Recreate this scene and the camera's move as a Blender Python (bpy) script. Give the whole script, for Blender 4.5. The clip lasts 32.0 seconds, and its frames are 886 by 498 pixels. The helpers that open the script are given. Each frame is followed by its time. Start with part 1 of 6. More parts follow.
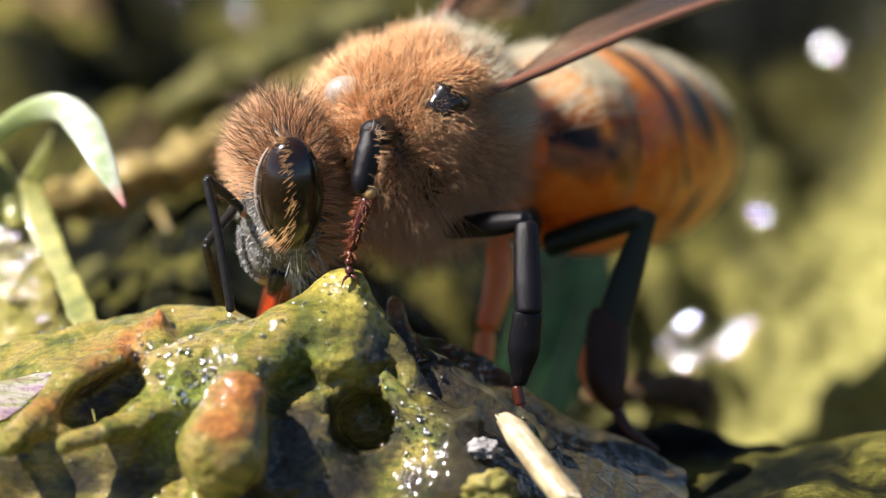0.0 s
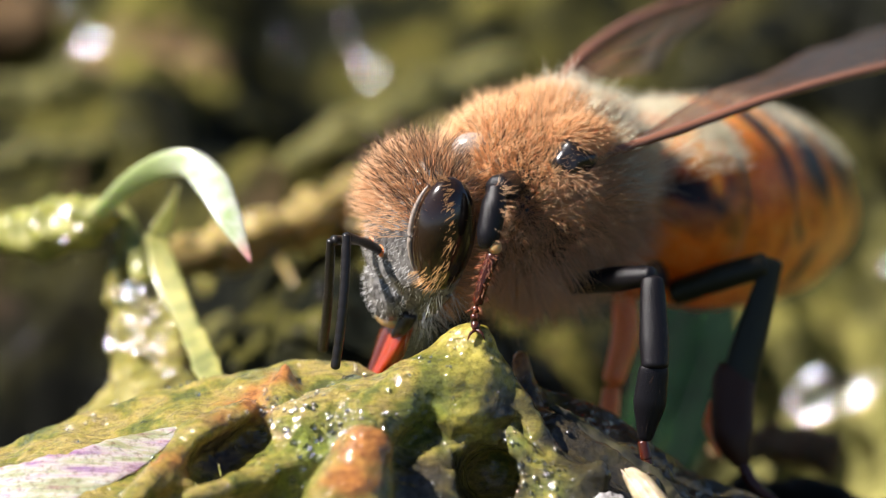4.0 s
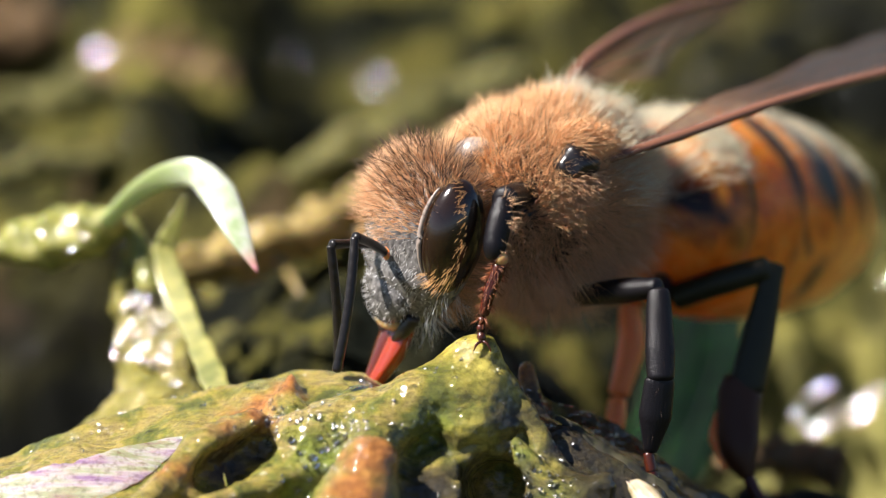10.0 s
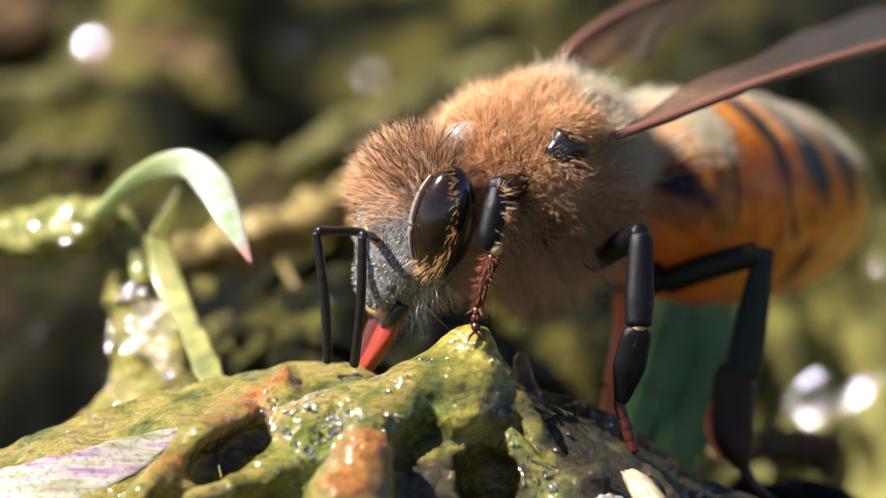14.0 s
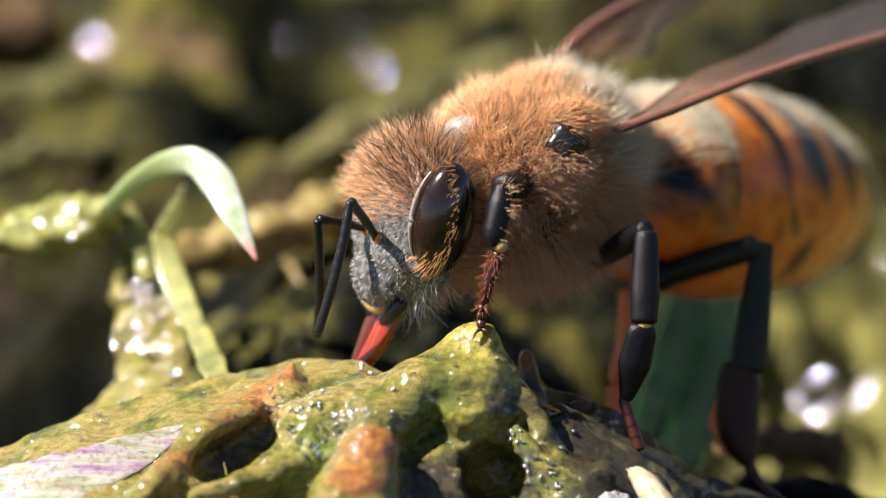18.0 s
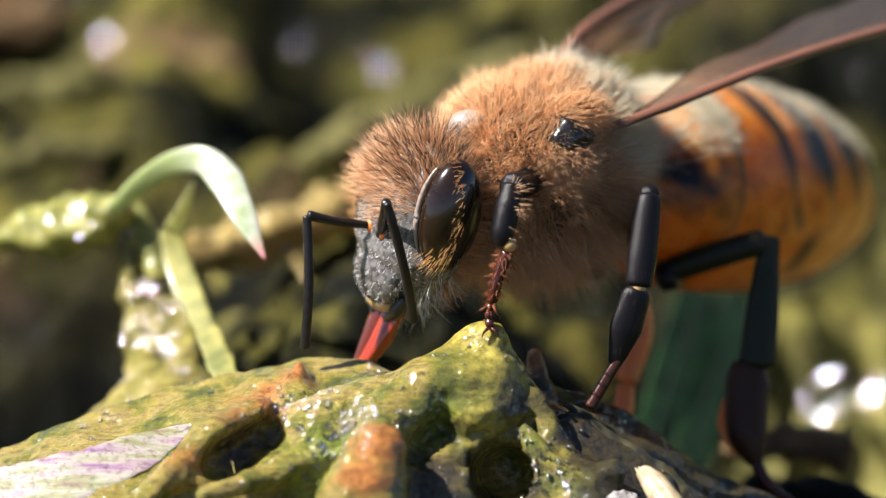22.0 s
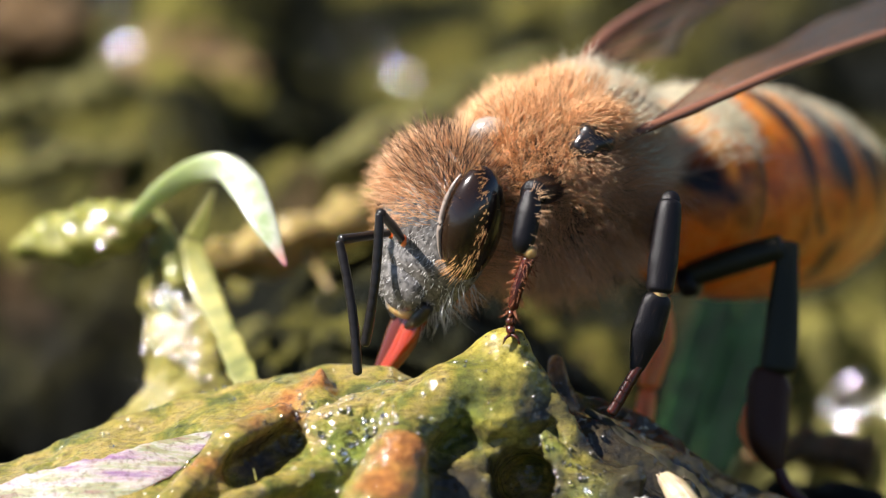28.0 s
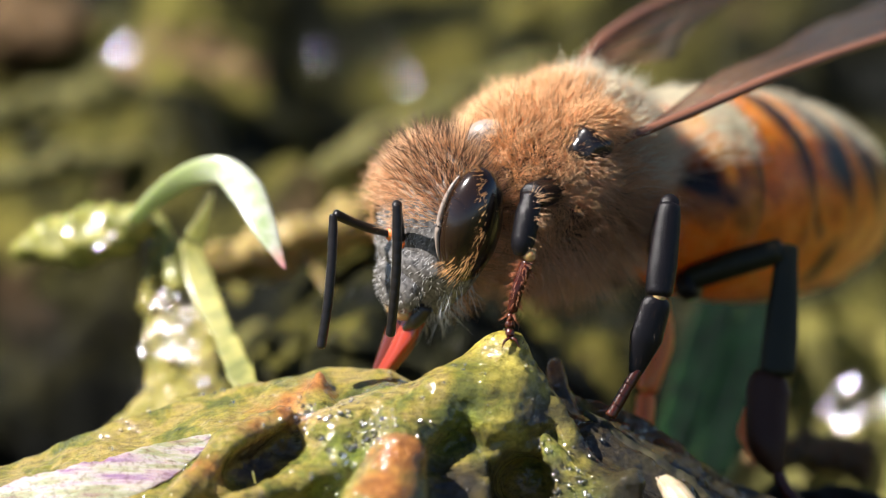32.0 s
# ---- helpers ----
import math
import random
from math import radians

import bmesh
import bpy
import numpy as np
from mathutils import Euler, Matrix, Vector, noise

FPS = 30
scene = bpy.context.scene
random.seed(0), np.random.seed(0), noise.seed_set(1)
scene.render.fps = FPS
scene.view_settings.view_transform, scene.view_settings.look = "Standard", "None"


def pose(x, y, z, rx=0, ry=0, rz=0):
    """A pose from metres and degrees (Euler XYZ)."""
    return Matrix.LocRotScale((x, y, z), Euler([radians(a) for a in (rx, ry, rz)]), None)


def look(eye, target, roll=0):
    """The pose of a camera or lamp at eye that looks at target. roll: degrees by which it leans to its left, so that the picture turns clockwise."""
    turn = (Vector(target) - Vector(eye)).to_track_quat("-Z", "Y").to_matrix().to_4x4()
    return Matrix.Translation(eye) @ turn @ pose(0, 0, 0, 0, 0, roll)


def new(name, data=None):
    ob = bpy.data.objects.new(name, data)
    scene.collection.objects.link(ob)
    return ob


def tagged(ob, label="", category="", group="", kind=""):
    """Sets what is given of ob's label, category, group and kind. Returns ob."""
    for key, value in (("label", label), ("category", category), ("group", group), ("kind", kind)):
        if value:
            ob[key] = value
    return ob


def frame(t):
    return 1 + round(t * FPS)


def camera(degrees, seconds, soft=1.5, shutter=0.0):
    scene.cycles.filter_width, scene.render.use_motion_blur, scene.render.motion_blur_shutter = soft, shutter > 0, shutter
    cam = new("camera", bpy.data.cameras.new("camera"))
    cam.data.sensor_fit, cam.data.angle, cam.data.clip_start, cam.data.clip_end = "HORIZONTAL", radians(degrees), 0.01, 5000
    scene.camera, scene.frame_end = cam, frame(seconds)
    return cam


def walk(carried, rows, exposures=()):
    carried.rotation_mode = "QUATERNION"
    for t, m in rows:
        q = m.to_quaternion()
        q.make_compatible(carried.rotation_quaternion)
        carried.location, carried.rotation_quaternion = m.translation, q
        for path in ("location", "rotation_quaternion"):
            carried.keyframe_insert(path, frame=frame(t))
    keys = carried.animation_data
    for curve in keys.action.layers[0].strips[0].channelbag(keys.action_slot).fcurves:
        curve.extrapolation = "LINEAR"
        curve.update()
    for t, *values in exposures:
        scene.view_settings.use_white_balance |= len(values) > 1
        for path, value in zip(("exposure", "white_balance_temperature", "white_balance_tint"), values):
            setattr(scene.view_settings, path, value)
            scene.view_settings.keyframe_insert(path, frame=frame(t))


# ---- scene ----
MM = 0.001


def mm(x, y, z, rx=0, ry=0, rz=0):
    """A pose from millimetres and degrees."""
    return pose(x * MM, y * MM, z * MM, rx, ry, rz)


def aim(base, tip):
    """A pose at base (mm) whose local z points to tip and whose local x stays sideways."""
    b, z = Vector(base), (Vector(tip) - Vector(base)).normalized()
    x = (Vector((0, 1, 0.35)).cross(z)).normalized()
    y = z.cross(x)
    m = Matrix((x, y, z)).transposed().to_4x4()
    m.translation = b * MM
    return m


# ---- camera: a long macro lens 150 mm from the bee ----
cam = camera(6.2, 32.0, 1.1)
cam.data.dof.use_dof = True
cam.data.dof.focus_distance = 0.1500
cam.data.dof.aperture_fstop = 58.0
cam.data.dof.aperture_blades = 0
AIM = mm(0, -139.08, 56.19, 68)
walk(cam, [
    (0, AIM @ pose(0, 0, 0, -0.4156, -1.1279, 0.000)),
    (0.5, AIM @ pose(0, 0, 0, -0.3190, -0.7674, -0.014)),
    (1, AIM @ pose(0, 0, 0, -0.3118, -0.6122, 0.054)),
    (1.5, AIM @ pose(0, 0, 0, -0.3117, -0.5232, -0.020)),
    (2, AIM @ pose(0, 0, 0, -0.2394, -0.3743, 0.001)),
    (2.5, AIM @ pose(0, 0, 0, -0.1285, -0.2907, -0.087)),
    (3, AIM @ pose(0, 0, 0, -0.0495, -0.2779, 0.041)),
    (3.5, AIM @ pose(0, 0, 0, -0.0360, -0.2535, -0.043)),
    (5.5, AIM @ pose(0, 0, 0, -0.0137, -0.2727, 0.393)),
    (6, AIM @ pose(0, 0, 0, -0.0321, -0.3272, 0.401)),
    (6.5, AIM @ pose(0, 0, 0, -0.0306, -0.3037, 0.464)),
    (7, AIM @ pose(0, 0, 0, -0.0436, -0.2801, 0.367)),
    (7.5, AIM @ pose(0, 0, 0, -0.0241, -0.2796, 0.443)),
    (8, AIM @ pose(0, 0, 0, -0.0219, -0.2541, 0.000)),
    (8.5, AIM @ pose(0, 0, 0, 0.0214, -0.2294, 0.383)),
    (9, AIM @ pose(0, 0, 0, 0.0407, -0.2116, 0.356)),
    (9.5, AIM @ pose(0, 0, 0, 0.0585, -0.1845, 0.249)),
    (10, AIM @ pose(0, 0, 0, 0.0438, -0.2015, 0.280)),
    (10.5, AIM @ pose(0, 0, 0, 0.0425, -0.2343, 0.209)),
    (11, AIM @ pose(0, 0, 0, 0.0485, -0.2167, 0.191)),
    (11.5, AIM @ pose(0, 0, 0, 0.0146, -0.2400, 0.186)),
    (12, AIM @ pose(0, 0, 0, 0.0426, -0.1804, 0.119)),
    (12.5, AIM @ pose(0, 0, 0, 0.0425, -0.1856, 0.115)),
    (13, AIM @ pose(0, 0, 0, 0.0192, -0.2055, 0.117)),
    (13.5, AIM @ pose(0, 0, 0, 0.0111, -0.2264, 0.171)),
    (14, AIM @ pose(0, 0, 0, -0.0207, -0.2432, 0.051)),
    (14.5, AIM @ pose(0, 0, 0, -0.0207, -0.1944, 0.036)),
    (16.5, AIM @ pose(0, 0, 0, -0.0969, -0.1835, 0.009)),
    (17, AIM @ pose(0, 0, 0, -0.1356, -0.1711, 0.031)),
    (17.5, AIM @ pose(0, 0, 0, -0.1436, -0.1486, 0.100)),
    (18, AIM @ pose(0, 0, 0, -0.0401, -0.2061, 0.072)),
    (18.5, AIM @ pose(0, 0, 0, -0.0182, -0.2326, 0.097)),
    (19, AIM @ pose(0, 0, 0, -0.0410, -0.2321, 0.062)),
    (19.5, AIM @ pose(0, 0, 0, -0.0218, -0.2079, 0.060)),
    (20, AIM @ pose(0, 0, 0, -0.0375, -0.2066, 0.074)),
    (20.5, AIM @ pose(0, 0, 0, -0.0720, -0.1767, 0.066)),
    (21, AIM @ pose(0, 0, 0, -0.0642, -0.1612, 0.067)),
    (21.5, AIM @ pose(0, 0, 0, -0.0469, -0.1502, 0.042)),
    (22, AIM @ pose(0, 0, 0, -0.0472, -0.1463, 0.143)),
    (22.5, AIM @ pose(0, 0, 0, -0.0174, -0.1089, 0.159)),
    (23, AIM @ pose(0, 0, 0, -0.0051, -0.0981, 0.131)),
    (23.5, AIM @ pose(0, 0, 0, -0.0084, -0.0809, 0.214)),
    (24, AIM @ pose(0, 0, 0, -0.0081, -0.0626, -0.150)),
    (24.5, AIM @ pose(0, 0, 0, -0.0232, -0.0569, -0.187)),
    (25, AIM @ pose(0, 0, 0, -0.0198, -0.0108, -0.095)),
    (25.5, AIM @ pose(0, 0, 0, -0.0482, 0.0271, -0.058)),
    (27.5, AIM @ pose(0, 0, 0, -0.0248, 0.0063, 0.019)),
    (28, AIM @ pose(0, 0, 0, 0.0000, 0.0000, 0.000)),
    (28.5, AIM @ pose(0, 0, 0, -0.0109, -0.0214, 0.025)),
    (29, AIM @ pose(0, 0, 0, -0.0213, -0.0161, 0.033)),
    (29.5, AIM @ pose(0, 0, 0, -0.0424, 0.0008, -0.007)),
    (30, AIM @ pose(0, 0, 0, -0.0038, 0.0257, 0.049)),
    (30.5, AIM @ pose(0, 0, 0, 0.0122, 0.0005, 0.096)),
    (31, AIM @ pose(0, 0, 0, 0.0023, -0.0270, 0.068)),
    (31.5, AIM @ pose(0, 0, 0, 0.0219, -0.0236, 0.020)),
    (32, AIM @ pose(0, 0, 0, 0.0210, -0.0053, 0.027)),
])

# ---- light ----
world = bpy.data.worlds.new("sky")
scene.world = world
world.use_nodes = True
wn = world.node_tree.nodes
sky = wn.new("ShaderNodeTexSky")
sky.sky_type, sky.sun_disc = "NISHITA", False
SUN_DIR = Vector((-0.60, -0.04, 0.74)).normalized()
sky.air_density, sky.dust_density = 0.55, 0.2
sky.sun_elevation = math.asin(SUN_DIR.z)
sky.sun_rotation = math.atan2(SUN_DIR.x, SUN_DIR.y)
world.node_tree.links.new(sky.outputs[0], wn["Background"].inputs[0])
wn["Background"].inputs[1].default_value = 0.055
sun = new("sun", bpy.data.lights.new("sun", "SUN"))
sun.data.energy, sun.data.angle, sun.data.color = 5.0, radians(0.5), (1.0, 0.94, 0.90)
sun.matrix_world = look(SUN_DIR * 3, (0, 0, 0))
scene.view_settings.exposure = 1.32


# ---- materials ----
def mat(name, color=(0.5, 0.5, 0.5), rough=0.5, **more):
    m = bpy.data.materials.new(name)
    m.use_nodes = True
    b = m.node_tree.nodes["Principled BSDF"]
    b.inputs["Base Color"].default_value = (*color, 1)
    b.inputs["Roughness"].default_value = rough
    for key, value in more.items():
        b.inputs[key.replace("_", " ")].default_value = value
    return m


def node(m, kind, **values):
    n = m.node_tree.nodes.new(kind)
    for key, value in values.items():
        n.inputs[key.replace("_", " ")].default_value = value
    return n


def link(m, a, b):
    m.node_tree.links.new(a, b)


def coords(m):
    """Object coordinates in millimetres."""
    tc = m.node_tree.nodes.new("ShaderNodeTexCoord")
    mp = m.node_tree.nodes.new("ShaderNodeMapping")
    mp.inputs["Scale"].default_value = (1000, 1000, 1000)
    link(m, tc.outputs["Object"], mp.inputs["Vector"])
    return mp.outputs["Vector"]


def ramp(m, src, stops):
    r = m.node_tree.nodes.new("ShaderNodeValToRGB")
    while len(r.color_ramp.elements) < len(stops):
        r.color_ramp.elements.new(0.5)
    for e, (p, c) in zip(r.color_ramp.elements, stops):
        e.position, e.color = p, (*c, 1)
    link(m, src, r.inputs["Fac"])
    return r.outputs["Color"]


def noisy(m, scale, detail=4.0, rough=0.55, vec=None, distortion=0.0):
    n = node(m, "ShaderNodeTexNoise", Scale=scale, Detail=detail, Roughness=rough, Distortion=distortion)
    link(m, vec or coords(m), n.inputs["Vector"])
    return n.outputs["Fac"]


def bumped(m, height, strength, dist_mm):
    b = node(m, "ShaderNodeBump", Strength=strength, Distance=dist_mm * MM)
    link(m, height, b.inputs["Height"])
    link(m, b.outputs["Normal"], m.node_tree.nodes["Principled BSDF"].inputs["Normal"])


def blend(m, fac, a, b, kind="MIX"):
    n = m.node_tree.nodes.new("ShaderNodeMix")
    n.data_type, n.blend_type = "RGBA", kind
    if isinstance(fac, float):
        n.inputs["Factor"].default_value = fac
    else:
        link(m, fac, n.inputs["Factor"])
    ins = [i for i in n.inputs if i.type == "RGBA"]
    for sock, v in zip(ins, (a, b)):
        if isinstance(v, tuple):
            sock.default_value = (*v, 1)
        else:
            link(m, v, sock)
    return [o for o in n.outputs if o.type == "RGBA"][0]


def to_color(m, out):
    link(m, out, m.node_tree.nodes["Principled BSDF"].inputs["Base Color"])


def to_rough(m, src, lo, hi):
    n = m.node_tree.nodes.new("ShaderNodeMapRange")
    n.inputs["To Min"].default_value, n.inputs["To Max"].default_value = lo, hi
    link(m, src, n.inputs["Value"])
    link(m, n.outputs[0], m.node_tree.nodes["Principled BSDF"].inputs["Roughness"])


def algae_material(name, stops, wet=0.25, sss=0.15, size=0.75):
    m = mat(name, rough=0.4, Subsurface_Weight=sss, Subsurface_Scale=0.0003, Coat_Weight=wet, Coat_Roughness=0.08, Specular_IOR_Level=0.25)
    m.node_tree.nodes["Principled BSDF"].inputs["Subsurface Radius"].default_value = (1.0, 0.8, 0.25)
    v = coords(m)
    big = noisy(m, size, 5, 0.6, v, 0.6)
    streak = m.node_tree.nodes.new("ShaderNodeMapping")
    streak.inputs["Scale"].default_value = (0.45, 1.3, 1.6)
    streak.inputs["Rotation"].default_value = (0.0, 0.35, 0.3)
    link(m, v, streak.inputs["Vector"])
    fine = noisy(m, 7.0, 6, 0.7, streak.outputs["Vector"])
    base = ramp(m, big, stops)
    shade = ramp(m, fine, [(0.3, (0.26, 0.22, 0.15)), (0.50, (0.95, 0.95, 0.9)), (0.70, (1.5, 1.4, 1.15))])
    to_color(m, blend(m, 0.8, base, shade, "MULTIPLY"))
    to_rough(m, fine, 0.4, 0.8)
    fleck = ramp(m, noisy(m, 30.0, 3, 0.6, v), [(0.36, (0.42, 0.36, 0.25)), (0.46, (1, 1, 1))])
    b = m.node_tree.nodes["Principled BSDF"]
    to_color(m, blend(m, 0.7, b.inputs["Base Color"].links[0].from_socket, fleck, "MULTIPLY"))
    small = node(m, "ShaderNodeBump", Strength=0.9, Distance=0.05 * MM)
    link(m, noisy(m, 38.0, 6, 0.7, v), small.inputs["Height"])
    large = node(m, "ShaderNodeBump", Strength=0.7, Distance=0.10 * MM)
    link(m, noisy(m, 8.0, 6, 0.65, v), large.inputs["Height"])
    link(m, small.outputs["Normal"], large.inputs["Normal"])
    link(m, large.outputs["Normal"], b.inputs["Normal"])
    film = node(m, "ShaderNodeBump", Strength=0.9, Distance=0.07 * MM)
    link(m, noisy(m, 7.0, 1.5, 0.5, v), film.inputs["Height"])
    link(m, film.outputs["Normal"], b.inputs["Coat Normal"])
    return m


ALGAE = algae_material("wet_algae", [(0.30, (0.05, 0.06, 0.008)), (0.42, (0.15, 0.16, 0.02)), (0.50, (0.30, 0.25, 0.045)),
                                     (0.58, (0.38, 0.29, 0.09)), (0.68, (0.19, 0.19, 0.02)), (0.78, (0.40, 0.32, 0.17))], 0.9, 0.2, 1.0)


def patched(m, patches):
    """Lays patches of other colours, named by mesh values, over a material's base colour."""
    b = m.node_tree.nodes["Principled BSDF"]
    src = b.inputs["Base Color"].links[0].from_socket
    grain = noisy(m, 5.0, 5, 0.65)
    for key, lo, hi in patches:
        at = m.node_tree.nodes.new("ShaderNodeAttribute")
        at.attribute_name = key
        src = blend(m, at.outputs["Fac"], src, ramp(m, grain, [(0.38, lo), (0.62, hi)]))
    link(m, src, b.inputs["Base Color"])


# black: shade put into the mat's colour
patched(ALGAE, [("green", (0.07, 0.10, 0.006), (0.22, 0.25, 0.025)), ("yellow", (0.20, 0.17, 0.015), (0.58, 0.48, 0.09)),
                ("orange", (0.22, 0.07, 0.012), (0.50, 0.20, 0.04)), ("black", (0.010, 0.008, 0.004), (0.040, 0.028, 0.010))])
# near-black stops stand in for shadows between the lumps
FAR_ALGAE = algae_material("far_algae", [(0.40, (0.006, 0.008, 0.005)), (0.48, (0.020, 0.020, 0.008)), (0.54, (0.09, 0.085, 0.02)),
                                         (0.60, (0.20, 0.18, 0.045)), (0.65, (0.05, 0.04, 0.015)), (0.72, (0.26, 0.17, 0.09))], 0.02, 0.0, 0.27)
FAR_ALGAE.node_tree.nodes["Principled BSDF"].inputs["Specular IOR Level"].default_value = 0.05
# here black carries the bed's painted shade
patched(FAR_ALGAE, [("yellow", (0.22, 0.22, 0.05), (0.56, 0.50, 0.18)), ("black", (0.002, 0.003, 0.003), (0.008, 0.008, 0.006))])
YELLOW_ALGAE = algae_material("yellow_algae", [(0.30, (0.10, 0.10, 0.02)), (0.5, (0.30, 0.27, 0.06)), (0.65, (0.42, 0.36, 0.14)), (0.8, (0.16, 0.17, 0.03))], 0.5, 0.4)
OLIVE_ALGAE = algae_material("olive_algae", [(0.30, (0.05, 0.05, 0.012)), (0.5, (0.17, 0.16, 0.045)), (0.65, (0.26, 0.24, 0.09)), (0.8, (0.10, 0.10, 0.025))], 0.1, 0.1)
BROWN_ALGAE = algae_material("brown_algae", [(0.30, (0.07, 0.04, 0.018)), (0.5, (0.21, 0.13, 0.06)), (0.65, (0.30, 0.20, 0.11)), (0.8, (0.14, 0.09, 0.03))], 0.1, 0.1)
BLEACHED = mat("bleached_leaf", (0.6, 0.55, 0.5), 0.35, Subsurface_Weight=0.2, Subsurface_Scale=0.0003, Coat_Weight=0.4, Coat_Roughness=0.15)
leaf_way = BLEACHED.node_tree.nodes.new("ShaderNodeMapping")
leaf_way.inputs["Rotation"].default_value = (0.0, 0.25, -0.25)
leaf_way.inputs["Scale"].default_value = (0.30, 2.2, 2.2)
link(BLEACHED, coords(BLEACHED), leaf_way.inputs["Vector"])
leaf_streak = ramp(BLEACHED, noisy(BLEACHED, 1.6, 5, 0.6, leaf_way.outputs["Vector"]), [(0.34, (0.22, 0.11, 0.22)), (0.42, (0.36, 0.27, 0.30)), (0.50, (0.42, 0.38, 0.33)), (0.58, (0.28, 0.29, 0.15)), (0.70, (0.24, 0.16, 0.12))])
leaf_fleck = ramp(BLEACHED, noisy(BLEACHED, 9.0, 4, 0.6), [(0.35, (0.45, 0.38, 0.32)), (0.5, (1, 1, 1))])
to_color(BLEACHED, blend(BLEACHED, 0.7, leaf_streak, leaf_fleck, "MULTIPLY"))
bumped(BLEACHED, noisy(BLEACHED, 7.0, 5, 0.65, leaf_way.outputs["Vector"]), 0.8, 0.06)
CRUMB = mat("grey_crumb", (0.30, 0.28, 0.27), 0.7)
to_color(CRUMB, ramp(CRUMB, noisy(CRUMB, 6.0, 5, 0.7), [(0.35, (0.10, 0.09, 0.08)), (0.6, (0.45, 0.43, 0.42))]))
bumped(CRUMB, noisy(CRUMB, 22.0, 5, 0.7), 0.9, 0.05)


def sprout_material(name, a, b, tip, root=None):
    m = mat(name, a, 0.35, Subsurface_Weight=0.35, Subsurface_Scale=0.0005, Coat_Weight=0.3, Coat_Roughness=0.2)
    m.node_tree.nodes["Principled BSDF"].inputs["Subsurface Radius"].default_value = (0.7, 1.0, 0.3)
    v = coords(m)
    base = blend(m, ramp(m, noisy(m, 2.2, 4, 0.6, v), [(0.35, (0, 0, 0)), (0.65, (1, 1, 1))]), a, b)
    at = m.node_tree.nodes.new("ShaderNodeAttribute")
    at.attribute_name = "along"
    if root:
        base = blend(m, ramp(m, at.outputs["Fac"], [(0.30, (0, 0, 0)), (0.62, (1, 1, 1))]), root, base)
    to_color(m, blend(m, ramp(m, at.outputs["Fac"], [(0.90, (0, 0, 0)), (1.0, (1, 1, 1))]), base, tip))
    bumped(m, noisy(m, 12, 4, 0.6, v), 0.3, 0.03)
    return m


LEAF_GREEN = sprout_material("young_leaf", (0.27, 0.34, 0.18), (0.50, 0.52, 0.44), (0.55, 0.16, 0.18), (0.30, 0.36, 0.15))
STEM_YELLOW = sprout_material("sprout_stem", (0.11, 0.12, 0.015), (0.29, 0.27, 0.06), (0.26, 0.22, 0.05))
STEM_YELLOW.node_tree.nodes["Principled BSDF"].inputs["Coat Weight"].default_value = 0.4
STEM_YELLOW.node_tree.nodes["Principled BSDF"].inputs["Roughness"].default_value = 0.6
# blade greens lowered to near black, so the colour holds their shade
BLADE_SHADED = sprout_material("shaded_blade_green", (0.0015, 0.005, 0.004), (0.006, 0.022, 0.010), (0.015, 0.04, 0.015))
BLADE_SHADED.node_tree.nodes["Principled BSDF"].inputs["Specular IOR Level"].default_value = 0.1
BLADE_SHADED.node_tree.nodes["Principled BSDF"].inputs["Coat Weight"].default_value = 0.0
BLADE_SHADED.node_tree.nodes["Principled BSDF"].inputs["Roughness"].default_value = 0.6
OCHRE = sprout_material("ochre_root", (0.17, 0.12, 0.03), (0.34, 0.25, 0.09), (0.2, 0.15, 0.05))
STRAW = sprout_material("straw_tan", (0.26, 0.19, 0.09), (0.56, 0.46, 0.29), (0.4, 0.32, 0.18))
ROT = sprout_material("rotting_leaf", (0.010, 0.010, 0.006), (0.06, 0.05, 0.018), (0.02, 0.015, 0.01))
ROT.node_tree.nodes["Principled BSDF"].inputs["Coat Weight"].default_value = 0.05
ROT.node_tree.nodes["Principled BSDF"].inputs["Roughness"].default_value = 0.65
WATER = mat("water_film", (1, 1, 1), 0.06, IOR=1.33, Transmission_Weight=1.0)

DARK = mat("dark_cuticle", (0.012, 0.009, 0.008), 0.28, Coat_Weight=0.3, Coat_Roughness=0.2)
bumped(DARK, noisy(DARK, 22, 4), 0.25, 0.02)
LEG_DARK = mat("leg_cuticle", (0.006, 0.005, 0.006), 0.33, Specular_IOR_Level=0.26)
bumped(LEG_DARK, noisy(LEG_DARK, 34, 5, 0.65), 0.6, 0.02)
RED_BROWN_DARK = mat("dark_red_cuticle", (0.045, 0.014, 0.004), 0.4, Specular_IOR_Level=0.3)
bumped(RED_BROWN_DARK, noisy(RED_BROWN_DARK, 24, 4), 0.3, 0.02)
HIND_DARK = mat("olive_black_cuticle", (0.016, 0.016, 0.006), 0.45, Specular_IOR_Level=0.3)
bumped(HIND_DARK, noisy(HIND_DARK, 24, 4), 0.2, 0.02)
RED_BROWN = mat("red_brown_cuticle", (0.055, 0.013, 0.006), 0.25, Subsurface_Weight=0.4, Subsurface_Scale=0.0002)
ORANGE_LEG = mat("amber_cuticle", (0.78, 0.22, 0.05), 0.35, Subsurface_Weight=0.6, Subsurface_Scale=0.0004)
JOINT = mat("joint_membrane", (0.55, 0.34, 0.13), 0.4, Subsurface_Weight=0.4, Subsurface_Scale=0.0002)
ANTENNA = mat("antenna_cuticle", (0.012, 0.010, 0.009), 0.30, Specular_IOR_Level=0.35)
bumped(ANTENNA, noisy(ANTENNA, 30, 3), 0.3, 0.015)
